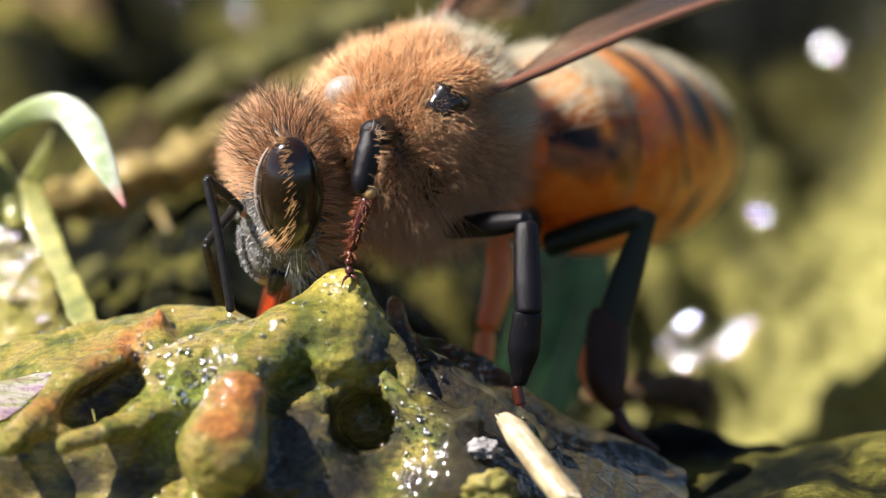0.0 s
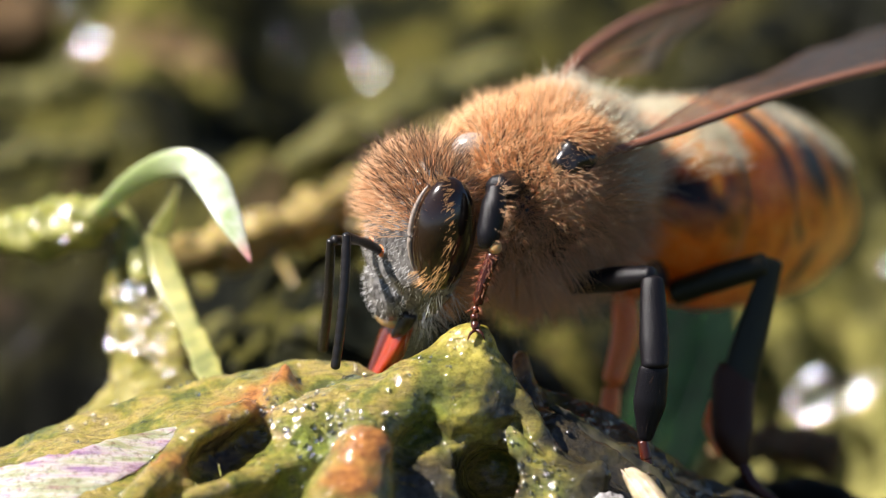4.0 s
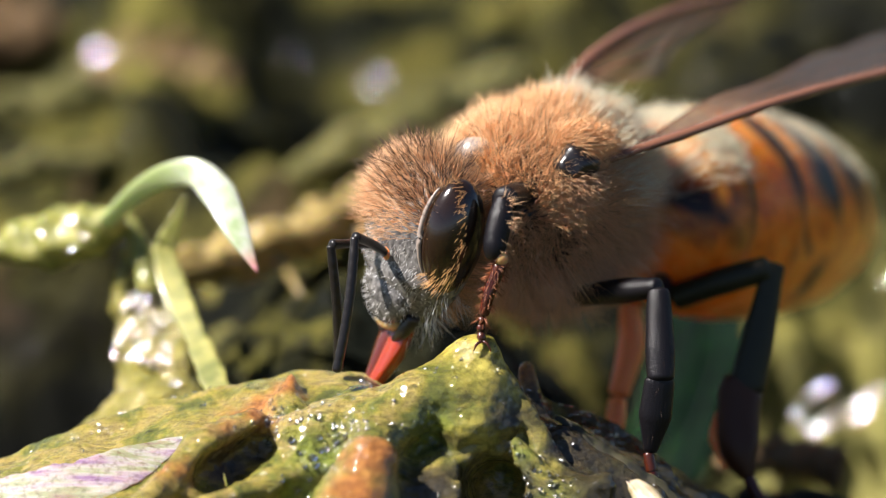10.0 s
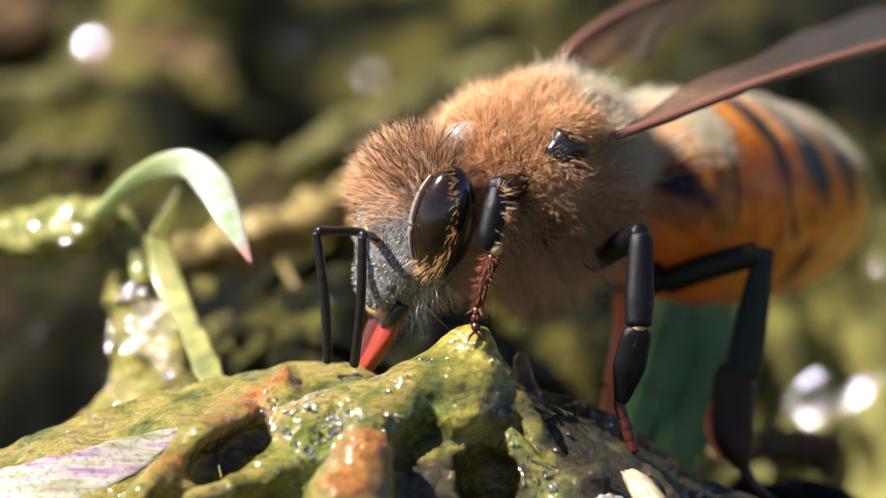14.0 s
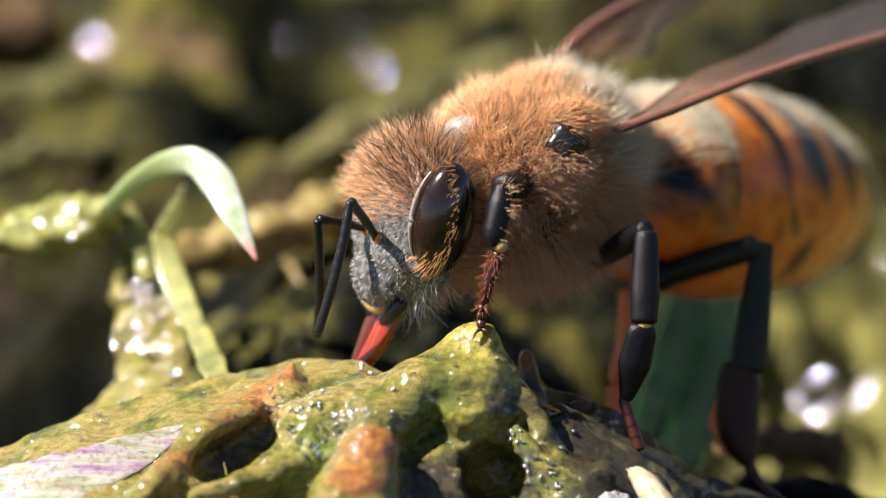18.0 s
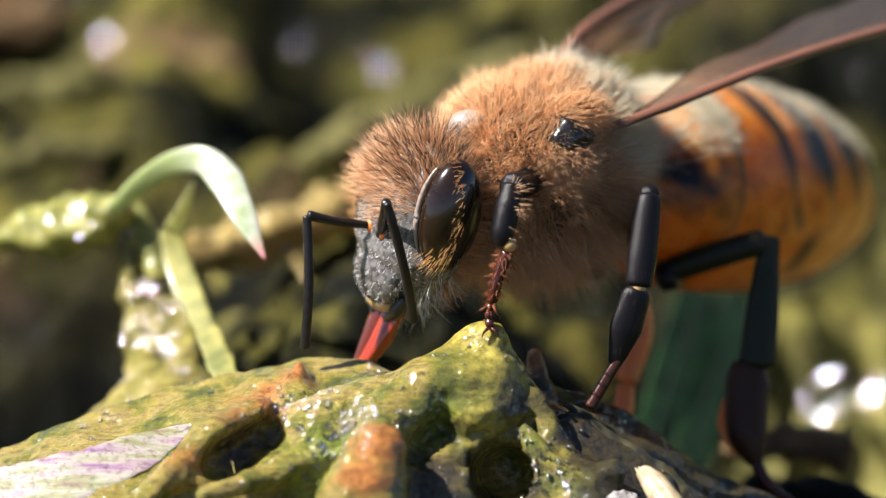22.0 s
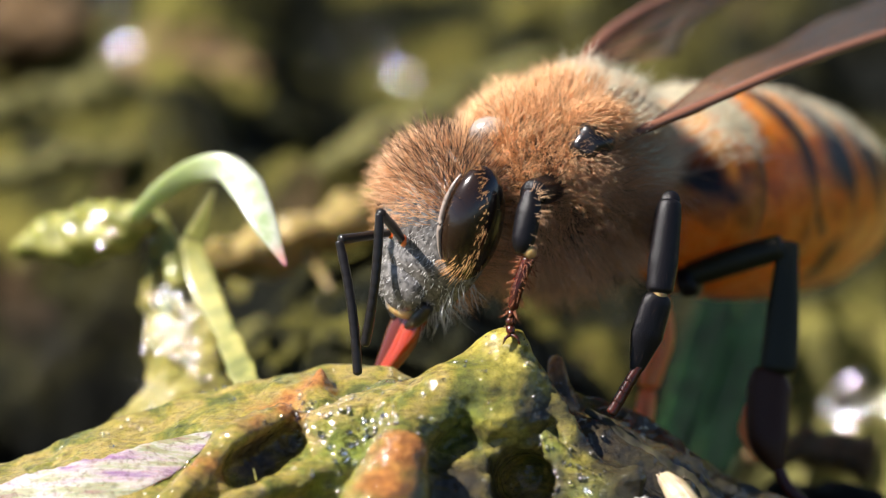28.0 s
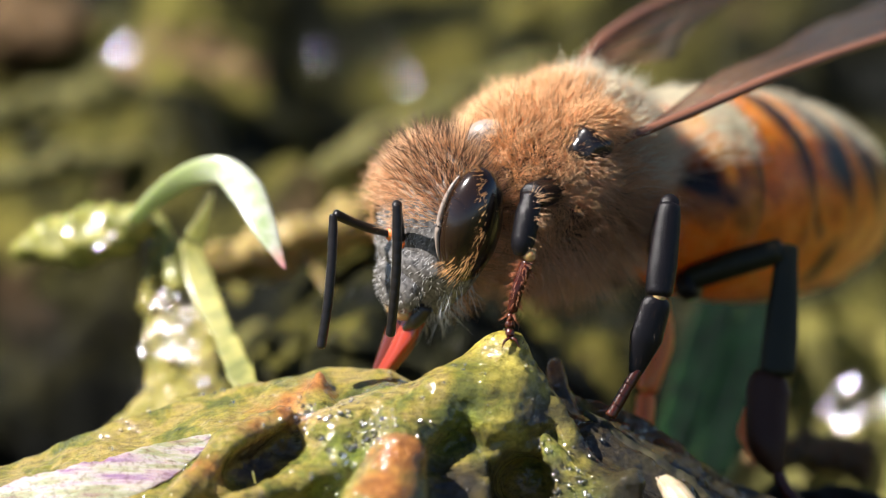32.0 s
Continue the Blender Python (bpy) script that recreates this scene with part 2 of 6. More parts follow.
PROBOSCIS = mat("proboscis_amber", (0.30, 0.032, 0.005), 0.15, Subsurface_Weight=0.2, Subsurface_Scale=0.0006, Coat_Weight=1.0, Coat_Roughness=0.06)
PROBOSCIS.node_tree.nodes["Principled BSDF"].inputs["Subsurface Radius"].default_value = (1.0, 0.3, 0.1)
GALEA = mat("galea_glossy", (0.10, 0.018, 0.006), 0.12, Subsurface_Weight=0.1, Subsurface_Scale=0.0003, Coat_Weight=1.0, Coat_Roughness=0.05)

EYE = mat("compound_eye", (0.016, 0.008, 0.004), 0.17, Specular_IOR_Level=0.7)
ev = node(EYE, "ShaderNodeTexVoronoi", Scale=34.0)
link(EYE, coords(EYE), ev.inputs["Vector"])
bumped(EYE, ev.outputs["Distance"], 0.15, 0.005)

FACE = mat("face_cuticle", (0.10, 0.085, 0.07), 0.24)
fv = coords(FACE)
to_color(FACE, ramp(FACE, noisy(FACE, 9, 5, 0.6, fv), [(0.35, (0.035, 0.032, 0.030)), (0.6, (0.17, 0.16, 0.15))]))
bumped(FACE, noisy(FACE, 20, 3, 0.55, fv), 0.35, 0.02)
THORAX = mat("thorax_cuticle", (0.030, 0.018, 0.010), 0.4)
bumped(THORAX, noisy(THORAX, 16, 4), 0.4, 0.03)

PLATE = mat("shoulder_plate", (0.30, 0.24, 0.20), 0.3)
bumped(PLATE, noisy(PLATE, 14, 4), 0.4, 0.03)
AMBER = mat("banded_abdomen", (0.5, 0.2, 0.05), 0.38, Coat_Weight=0.15, Coat_Roughness=0.3, Subsurface_Weight=0.6, Subsurface_Scale=0.0018)
AMBER.node_tree.nodes["Principled BSDF"].inputs["Subsurface Radius"].default_value = (1.0, 0.35, 0.1)
av = coords(AMBER)
amber = ramp(AMBER, noisy(AMBER, 1.6, 4, 0.6, av), [(0.3, (0.58, 0.15, 0.010)), (0.5, (0.92, 0.33, 0.02)), (0.72, (0.95, 0.45, 0.08))])
aat = AMBER.node_tree.nodes.new("ShaderNodeAttribute")
aat.attribute_name = "along"
to_color(AMBER, blend(AMBER, aat.outputs["Fac"], amber, (0.018, 0.012, 0.010)))
bumped(AMBER, noisy(AMBER, 14, 4, 0.6, av), 0.3, 0.02)
glow = AMBER.node_tree.nodes.new("ShaderNodeBsdfTranslucent")
link(AMBER, AMBER.node_tree.nodes["Principled BSDF"].inputs["Base Color"].links[0].from_socket, glow.inputs["Color"])
amber_mix = AMBER.node_tree.nodes.new("ShaderNodeMixShader")
amber_mix.inputs[0].default_value = 0.4
link(AMBER, AMBER.node_tree.nodes["Principled BSDF"].outputs[0], amber_mix.inputs[1])
link(AMBER, glow.outputs[0], amber_mix.inputs[2])
link(AMBER, amber_mix.outputs[0], AMBER.node_tree.nodes["Material Output"].inputs["Surface"])


def hair_material(name, color, spread=0.25):
    m = bpy.data.materials.new(name)
    m.use_nodes = True
    nt = m.node_tree
    b = nt.nodes["Principled BSDF"]
    b.inputs["Roughness"].default_value = 0.45
    geo = nt.nodes.new("ShaderNodeNewGeometry")
    dark = tuple(c * (1 - spread) for c in color)
    lite = tuple(min(1.0, c * (1 + spread)) for c in color)
    col = ramp(m, geo.outputs["Random Per Island"], [(0.0, dark), (1.0, lite)])
    link(m, col, b.inputs["Base Color"])
    tr = nt.nodes.new("ShaderNodeBsdfTranslucent")
    link(m, col, tr.inputs["Color"])
    mix = nt.nodes.new("ShaderNodeMixShader")
    mix.inputs[0].default_value = 0.42
    link(m, b.outputs[0], mix.inputs[1])
    link(m, tr.outputs[0], mix.inputs[2])
    link(m, mix.outputs[0], nt.nodes["Material Output"].inputs["Surface"])
    return m


HAIR_GOLD = hair_material("golden_hair", (0.86, 0.56, 0.30), 0.16)
HAIR_BROWN = hair_material("brown_hair", (0.70, 0.42, 0.225), 0.3)
HAIR_PALE = hair_material("pale_hair", (1.0, 0.87, 0.66))
HAIR_DARK = hair_material("dark_hair", (0.07, 0.035, 0.018))
HAIR_LEG = hair_material("leg_bristle", (0.40, 0.14, 0.06))
HAIR_TAN = hair_material("tan_hair", (0.88, 0.60, 0.36), 0.14)
HAIR_WHITE = hair_material("white_hair", (0.88, 0.85, 0.80))
HAIR_EYE = hair_material("eye_hair", (0.80, 0.50, 0.22))

WING = bpy.data.materials.new("wing_membrane")
WING.use_nodes = True
wt = WING.node_tree
wb = wt.nodes["Principled BSDF"]
wb.inputs["Base Color"].default_value = (0.34, 0.27, 0.22, 1)
wb.inputs["Roughness"].default_value = 0.3
wtr = wt.nodes.new("ShaderNodeBsdfTransparent")
wtr.inputs["Color"].default_value = (0.78, 0.73, 0.70, 1)
wmx = wt.nodes.new("ShaderNodeMixShader")
wat = wt.nodes.new("ShaderNodeAttribute")
wat.attribute_name = "along"
link(WING, ramp(WING, wat.outputs["Fac"], [(0.0, (0.5, 0.5, 0.5)), (0.28, (0.34, 0.34, 0.34)), (0.42, (0.16, 0.16, 0.16))]), wmx.inputs[0])
link(WING, ramp(WING, wat.outputs["Fac"], [(0.0, (0.10, 0.06, 0.04)), (0.34, (0.20, 0.12, 0.07)), (0.5, (0.16, 0.14, 0.13))]), wb.inputs["Base Color"])
link(WING, wtr.outputs[0], wmx.inputs[1])
link(WING, wb.outputs[0], wmx.inputs[2])
link(WING, wmx.outputs[0], wt.nodes["Material Output"].inputs["Surface"])
bumped(WING, noisy(WING, 5, 3), 0.5, 0.05)
VEIN = mat("wing_vein", (0.17, 0.075, 0.045), 0.22)
bumped(VEIN, noisy(VEIN, 20, 3), 0.4, 0.02)


# ---- shape helpers (all in millimetres) ----
def hashed(i, j, k, seed):
    n = (i * 374761393 + j * 668265263 + k * 2147483647 + seed * 144665) & 0xFFFFFFFF
    n = ((n ^ (n >> 13)) * 1274126177) & 0xFFFFFFFF
    return ((n ^ (n >> 16)) & 0xFFFFFF) / 0xFFFFFF


def vnoise(x, y, z, seed=0):
    """Smooth value noise, -1 to 1, on arrays."""
    x, y, z = np.broadcast_arrays(np.asarray(x, float), y, z)
    i, j, k = (np.floor(a).astype(np.int64) for a in (x, y, z))
    u, v, w = x - i, y - j, z - k
    u, v, w = (a * a * a * (a * (a * 6 - 15) + 10) for a in (u, v, w))
    out = 0
    for di in (0, 1):
        for dj in (0, 1):
            for dk in (0, 1):
                wt_ = (u if di else 1 - u) * (v if dj else 1 - v) * (w if dk else 1 - w)
                out = out + wt_ * hashed(i + di, j + dj, k + dk, seed)
    return out * 2 - 1


def fbm(x, y, z, octaves=3, seed=0):
    s, a = 0, 1.0
    for o in range(octaves):
        s = s + a * vnoise(x * 2 ** o, y * 2 ** o, z * 2 ** o, seed + o)
        a *= 0.5
    return s


def mesh_of(name, V, F, attr=None):
    me = bpy.data.meshes.new(name)
    V = np.asarray(V, float) * MM
    me.from_pydata(V.tolist(), [], F if isinstance(F, list) else F.tolist())
    me.shade_smooth()
    for key, values in (attr.items() if isinstance(attr, dict) else ()):
        a = me.attributes.new(key, "FLOAT", "POINT")
        a.data.foreach_set("value", np.asarray(values, np.float32))
    if attr is not None and not isinstance(attr, dict):
        a = me.attributes.new("along", "FLOAT", "POINT")
        a.data.foreach_set("value", np.asarray(attr, np.float32))
    return me


def part(name, VF, material, parent=None, label="", kind=""):
    """Links one mesh (vertices, faces and, at will, a value along it) under its thing."""
    ob = new(name, mesh_of(name, *VF))
    ob.data.materials.append(material)
    ob.parent = parent
    return tagged(ob, label, kind=kind)


def thing(name, at, label, category, group=""):
    ob = new(name)
    ob.empty_display_size = 0.001
    ob.location = Vector(at) * MM
    return tagged(ob, label, category, group)


def moved(VF, at):
    return (np.asarray(VF[0]) - np.asarray(at), *VF[1:])


def joined(*sets):
    V, F, A, n = [], [], [], 0
    for s in sets:
        v = np.asarray(s[0])
        V.append(v)
        F += [tuple(i + n for i in f) for f in (s[1] if isinstance(s[1], list) else s[1].tolist())]
        A.append(np.asarray(s[2]) if len(s) > 2 else np.zeros(len(v)))
        n += len(v)
    return np.concatenate(V), F, np.concatenate(A)


def smooth_path(pts, n):
    """A Catmull-Rom line through pts, n points."""
    p = np.asarray(pts, float)
    if len(p) == 2:
        return p[0] + (p[1] - p[0]) * np.linspace(0, 1, n)[:, None]
    q = np.vstack([2 * p[0] - p[1], p, 2 * p[-1] - p[-2]])
    s = np.linspace(0, len(p) - 1 - 1e-6, n)
    i = s.astype(int)
    t = (s - i)[:, None]
    a, b, c, d = q[i], q[i + 1], q[i + 2], q[i + 3]
    return 0.5 * (2 * b + (c - a) * t + (2 * a - 5 * b + 4 * c - d) * t ** 2 + (3 * b - a - 3 * c + d) * t ** 3)


def tube(pts, radii, n=24, sides=12, flat=1.0, side=(0, 0, 1), rough=0.0, seed=0, cap=0.45):
    """A closed tapered tube along pts; flat squeezes it along `side`."""
    u = np.linspace(0, 1, n + 8)
    u = 0.35 * u + 0.65 * (0.5 - 0.5 * np.cos(np.pi * u)) if n < 60 else u
    D = smooth_path(pts, 400)
    n = len(u)
    P = np.stack([np.interp(u, np.linspace(0, 1, 400), D[:, a]) for a in range(3)], -1)
    R = np.interp(u, np.linspace(0, 1, len(radii)), radii)
    run = np.concatenate([[0], np.cumsum(np.linalg.norm(np.diff(P, axis=0), axis=1))])
    for end in (run, run[-1] - run):
        R = R * np.sqrt(np.clip(1 - (1 - np.minimum(end / (cap * R + 1e-9), 1)) ** 2, 0.02, 1))
    T = np.gradient(P, axis=0)
    T /= np.linalg.norm(T, axis=1)[:, None] + 1e-12
    ref = np.asarray(side, float)
    U = ref - T * (T @ ref)[:, None]
    U /= np.linalg.norm(U, axis=1)[:, None] + 1e-9
    W = np.cross(T, U)
    ang = np.linspace(0, 2 * np.pi, sides, endpoint=False)
    V = (P[:, None] + R[:, None, None] * (U[:, None] * (np.cos(ang) * flat)[None, :, None] + W[:, None] * np.sin(ang)[None, :, None]))
    if rough:
        g = fbm(*(V.reshape(-1, 3).T * 3), 3, seed).reshape(n, sides)
        V = V + (V - P[:, None]) * (g * rough)[..., None]
    V = V.reshape(-1, 3)
    F = []
    for a in range(n - 1):
        for b in range(sides):
            c = (b + 1) % sides
            F.append((a * sides + b, a * sides + c, (a + 1) * sides + c, (a + 1) * sides + b))
    F.append(tuple(range(sides))[::-1])
    F.append(tuple((n - 1) * sides + b for b in range(sides)))
    return V, F, np.repeat(u, sides)


def ball(center, radii, turn=None, nu=28, nv=18, shape=None):
    th = np.linspace(0, np.pi, nv + 1)[1:-1]
    ph = np.linspace(0, 2 * np.pi, nu, endpoint=False)
    T, Ph = np.meshgrid(th, ph, indexing="ij")
    d = np.stack([np.sin(T) * np.cos(Ph), np.sin(T) * np.sin(Ph), np.cos(T)], -1).reshape(-1, 3)
    d = np.vstack([d, [[0, 0, 1], [0, 0, -1]]])
    V = shape(d) if shape else d * np.asarray(radii)
    if turn is not None:
        V = V @ np.asarray(turn).T
    V = V + np.asarray(center)
    F, top, bot = [], len(V) - 2, len(V) - 1
    for a in range(nv - 2):
        for b in range(nu):
            c = (b + 1) % nu
            F.append((a * nu + b, (a + 1) * nu + b, (a + 1) * nu + c, a * nu + c))
    for b in range(nu):
        c = (b + 1) % nu
        F.append((top, b, c))
        F.append((bot, (nv - 2) * nu + c, (nv - 2) * nu + b))
    return V, F


def scatter(VF, count, seed, keep=None):
    """Points and normals spread evenly over a mesh; keep(points, normals) gives each a chance from 0 to 1."""
    V = np.asarray(VF[0])
    tri = np.array([(f[0], f[i], f[i + 1]) for f in VF[1] for i in range(1, len(f) - 1)])
    a, b, c = V[tri[:, 0]], V[tri[:, 1]], V[tri[:, 2]]
    nr = np.cross(b - a, c - a)
    ar = np.linalg.norm(nr, axis=1)
    rng = np.random.default_rng(seed)
    i = rng.choice(len(tri), count, p=ar / ar.sum())
    u, v = rng.random(count), rng.random(count)
    f = u + v > 1
    u[f], v[f] = 1 - u[f], 1 - v[f]
    p = a[i] + (b - a)[i] * u[:, None] + (c - a)[i] * v[:, None]
    n = nr[i] / (ar[i][:, None] + 1e-12)
    if keep is not None:
        k = rng.random(count) < keep(p, n)
        p, n = p[k], n[k]
    return p, n


def hairs(p, direction, length, radius=0.012, bend=(0, 0, -0.15), wild=0.25, seed=0):
    """A coat of tapered three-sided hairs, each bent a little."""
    rng = np.random.default_rng(seed)
    m = len(p)
    d = direction + rng.normal(0, wild, (m, 3))
    d /= np.linalg.norm(d, axis=1)[:, None]
    L = (length * rng.uniform(0.6, 1.25, m))[:, None] if np.ndim(length) == 0 else (length * rng.uniform(0.65, 1.2, m))[:, None]
    u = np.cross(d, rng.normal(0, 1, (m, 3)))
    u /= np.linalg.norm(u, axis=1)[:, None]
    w = np.cross(d, u)
    mid = p + d * L * 0.55 + np.asarray(bend) * L * 0.15
    tip = p + d * L + (np.asarray(bend) + rng.normal(0, 0.12, (m, 3))) * L * 0.6
    V = np.empty((m, 7, 3))
    for s in range(3):
        a = 2 * np.pi * s / 3
        o = u * np.cos(a) + w * np.sin(a)
        V[:, s] = p - d * 0.02 + o * radius
        V[:, 3 + s] = mid + o * radius * 0.75
    V[:, 6] = tip
    base = (np.arange(m) * 7)[:, None]
    F = []
    quads = np.concatenate([base + np.array([s, (s + 1) % 3, 3 + (s + 1) % 3, 3 + s]) for s in range(3)])
    tris = np.concatenate([base + np.array([3 + s, 3 + (s + 1) % 3, 6]) for s in range(3)])
    return V.reshape(-1, 3), quads.tolist() + tris.tolist()


def skin(sdf, lo, hi, step):
    """The surface where sdf(x, y, z) is zero, as quads (surface nets)."""
    ax = [np.arange(a, b + step, step) for a, b in zip(lo, hi)]
    G = np.meshgrid(*ax, indexing="ij")
    Fv = sdf(*G)
    s = Fv < 0
    nx, ny, nz = (n - 1 for n in Fv.shape)
    pos, cnt = np.zeros((nx, ny, nz, 3)), np.zeros((nx, ny, nz))
    corner = [(a, b, c) for a in (0, 1) for b in (0, 1) for c in (0, 1)]

    def at(arr, c):
        return arr[c[0]:c[0] + nx, c[1]:c[1] + ny, c[2]:c[2] + nz]
    for c in corner:
        for axis in range(3):
            if c[axis] == 0:
                e = list(c)
                e[axis] = 1
                f0, f1 = at(Fv, c), at(Fv, e)
                cross = at(s, c) != at(s, e)
                t = np.where(cross, f0 / np.where(cross, f0 - f1, 1), 0)
                for d in range(3):
                    pos[..., d] += np.where(cross, c[d] + (t if d == axis else 0), 0)
                cnt += cross
    live = cnt > 0
    idx = np.full((nx, ny, nz), -1)
    idx[live] = np.arange(live.sum())
    ijk = np.argwhere(live)
    V = (ijk + pos[live] / cnt[live][:, None]) * step + np.asarray(lo)
    F = []
    for axis in range(3):
        b, c = (axis + 1) % 3, (axis + 2) % 3
        lo_s = [slice(1, nx), slice(1, ny), slice(1, nz)]
        lo_s[axis] = slice(0, (nx, ny, nz)[axis])
        hi_s = list(lo_s)
        hi_s[axis] = slice(1, (nx, ny, nz)[axis] + 1)
        s0, s1 = s[tuple(lo_s)], s[tuple(hi_s)]
        for flip in (False, True):
            e = np.argwhere((s0 & ~s1) if not flip else (~s0 & s1))
            start = [1, 1, 1]
            start[axis] = 0
            e = e + start
            q = []
            for db, dc in ((-1, -1), (0, -1), (0, 0), (-1, 0)):
                o = e.copy()
                o[:, b] += db
                o[:, c] += dc
                q.append(idx[o[:, 0], o[:, 1], o[:, 2]])
            q = np.stack(q if not flip else q[::-1], -1)
            F.append(q)
    return V, np.concatenate(F).tolist()


def capsule(x, y, z, a, b, ra, rb):
    """Distance to a rounded cone from a to b."""
    a, b = np.asarray(a), np.asarray(b)
    d = b - a
    t = np.clip(((x - a[0]) * d[0] + (y - a[1]) * d[1] + (z - a[2]) * d[2]) / (d @ d), 0, 1)
    return np.sqrt((x - a[0] - d[0] * t) ** 2 + (y - a[1] - d[1] * t) ** 2 + (z - a[2] - d[2] * t) ** 2) - (ra + (rb - ra) * t)


def unite(a, b, k):
    h = np.clip(0.5 + 0.5 * (b - a) / k, 0, 1)
    return b + (a - b) * h - k * h * (1 - h)


def carve(a, b, k):
    return -unite(-a, b, k)


# ---- ground: the wet bed that reaches away on all sides ----
def ground_sheet():
    def ticks(near_lo, near_hi, step, far):
        core = np.arange(near_lo, near_hi, step)
        out, g = [], step
        a = near_hi
        while a < far:
            out.append(a)
            g *= 1.22
            a += g
        left, g, a = [], step, near_lo
        while a > -far:
            g *= 1.22
            a -= g
            left.append(a)
        return np.concatenate([left[::-1], core, out])
    X, Y = np.meshgrid(ticks(-14, 16, 0.16, 20000), ticks(-9, 42, 0.16, 20000), indexing="ij")
    near = np.exp(-(np.maximum(np.hypot(X, Y - 12) - 30, 0) / 40) ** 2)
    calm = 0.25 + 0.75 / (1 + np.exp(np.clip(-(Y - 4.0) / 0.8, -50, 50)))
    clump = fbm(X * 0.24 + 1.3, Y * 0.17 + 7, X * 0, 2, 23)
    Z = -5.9 + (1 - calm) * 0.8 + calm * near * (2.1 * clump + 0.55 * np.abs(fbm(X * 0.8, Y * 0.8, X * 0, 2, 77)) + 0.16 * fbm(X * 2.2, Y * 2.2, X * 0, 2, 31))
    Z -= 2.7 * np.exp(-(((X - 11.0) / 4.0) ** 2 + ((Y - 8.0) / 4.5) ** 2))
    Z -= 3.4 * np.exp(-(((X + 7.2) / 3.2) ** 2 + ((Y - 9.0) / 4.2) ** 2))
    Z -= 1.8 * np.exp(-(((X - 4.2) / 2.2) ** 2 + ((Y - 7.0) / 4.0) ** 2))
    Z = np.maximum(Z, -8.6 + 0.35 * fbm(X * 0.7, Y * 0.7, X * 0, 3, 91) - 0.10 * ((X - 11.0) ** 2 + 0.5 * (Y - 6.8) ** 2))
    under = 1 / (1 + np.exp(np.clip((Y - 2.4) / 0.5, -50, 50))) / (1 + np.exp(np.clip((-Y - 8) / 0.5, -50, 50))) / (1 + np.exp(np.clip((X - 8) / 0.8, -50, 50)))
    Z -= 1.2 * under
    nx, ny = X.shape
    V = np.stack([X, Y, Z], -1).reshape(-1, 3)
    i, j = np.meshgrid(np.arange(nx - 1), np.arange(ny - 1), indexing="ij")
    a = (i * ny + j).ravel()
    F = np.stack([a, a + ny, a + ny + 1, a + 1], -1)
    # dark: shade below the bee and in the left hollow, painted black
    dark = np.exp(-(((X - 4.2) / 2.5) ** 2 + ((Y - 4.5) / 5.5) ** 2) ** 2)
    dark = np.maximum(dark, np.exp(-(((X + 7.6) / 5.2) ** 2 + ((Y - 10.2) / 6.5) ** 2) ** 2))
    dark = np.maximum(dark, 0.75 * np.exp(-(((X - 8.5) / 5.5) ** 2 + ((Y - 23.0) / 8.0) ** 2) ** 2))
    # bright: yellow-green algae, laid on stronger to look sunlit
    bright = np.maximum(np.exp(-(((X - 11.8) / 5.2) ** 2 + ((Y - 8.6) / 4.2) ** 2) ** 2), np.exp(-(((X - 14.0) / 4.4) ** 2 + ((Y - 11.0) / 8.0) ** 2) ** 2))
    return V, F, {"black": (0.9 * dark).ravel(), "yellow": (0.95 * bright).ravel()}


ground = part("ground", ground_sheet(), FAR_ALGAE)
tagged(ground, "wet olive and brown algae bed with hollows painted in shade", "ground", kind="structure")


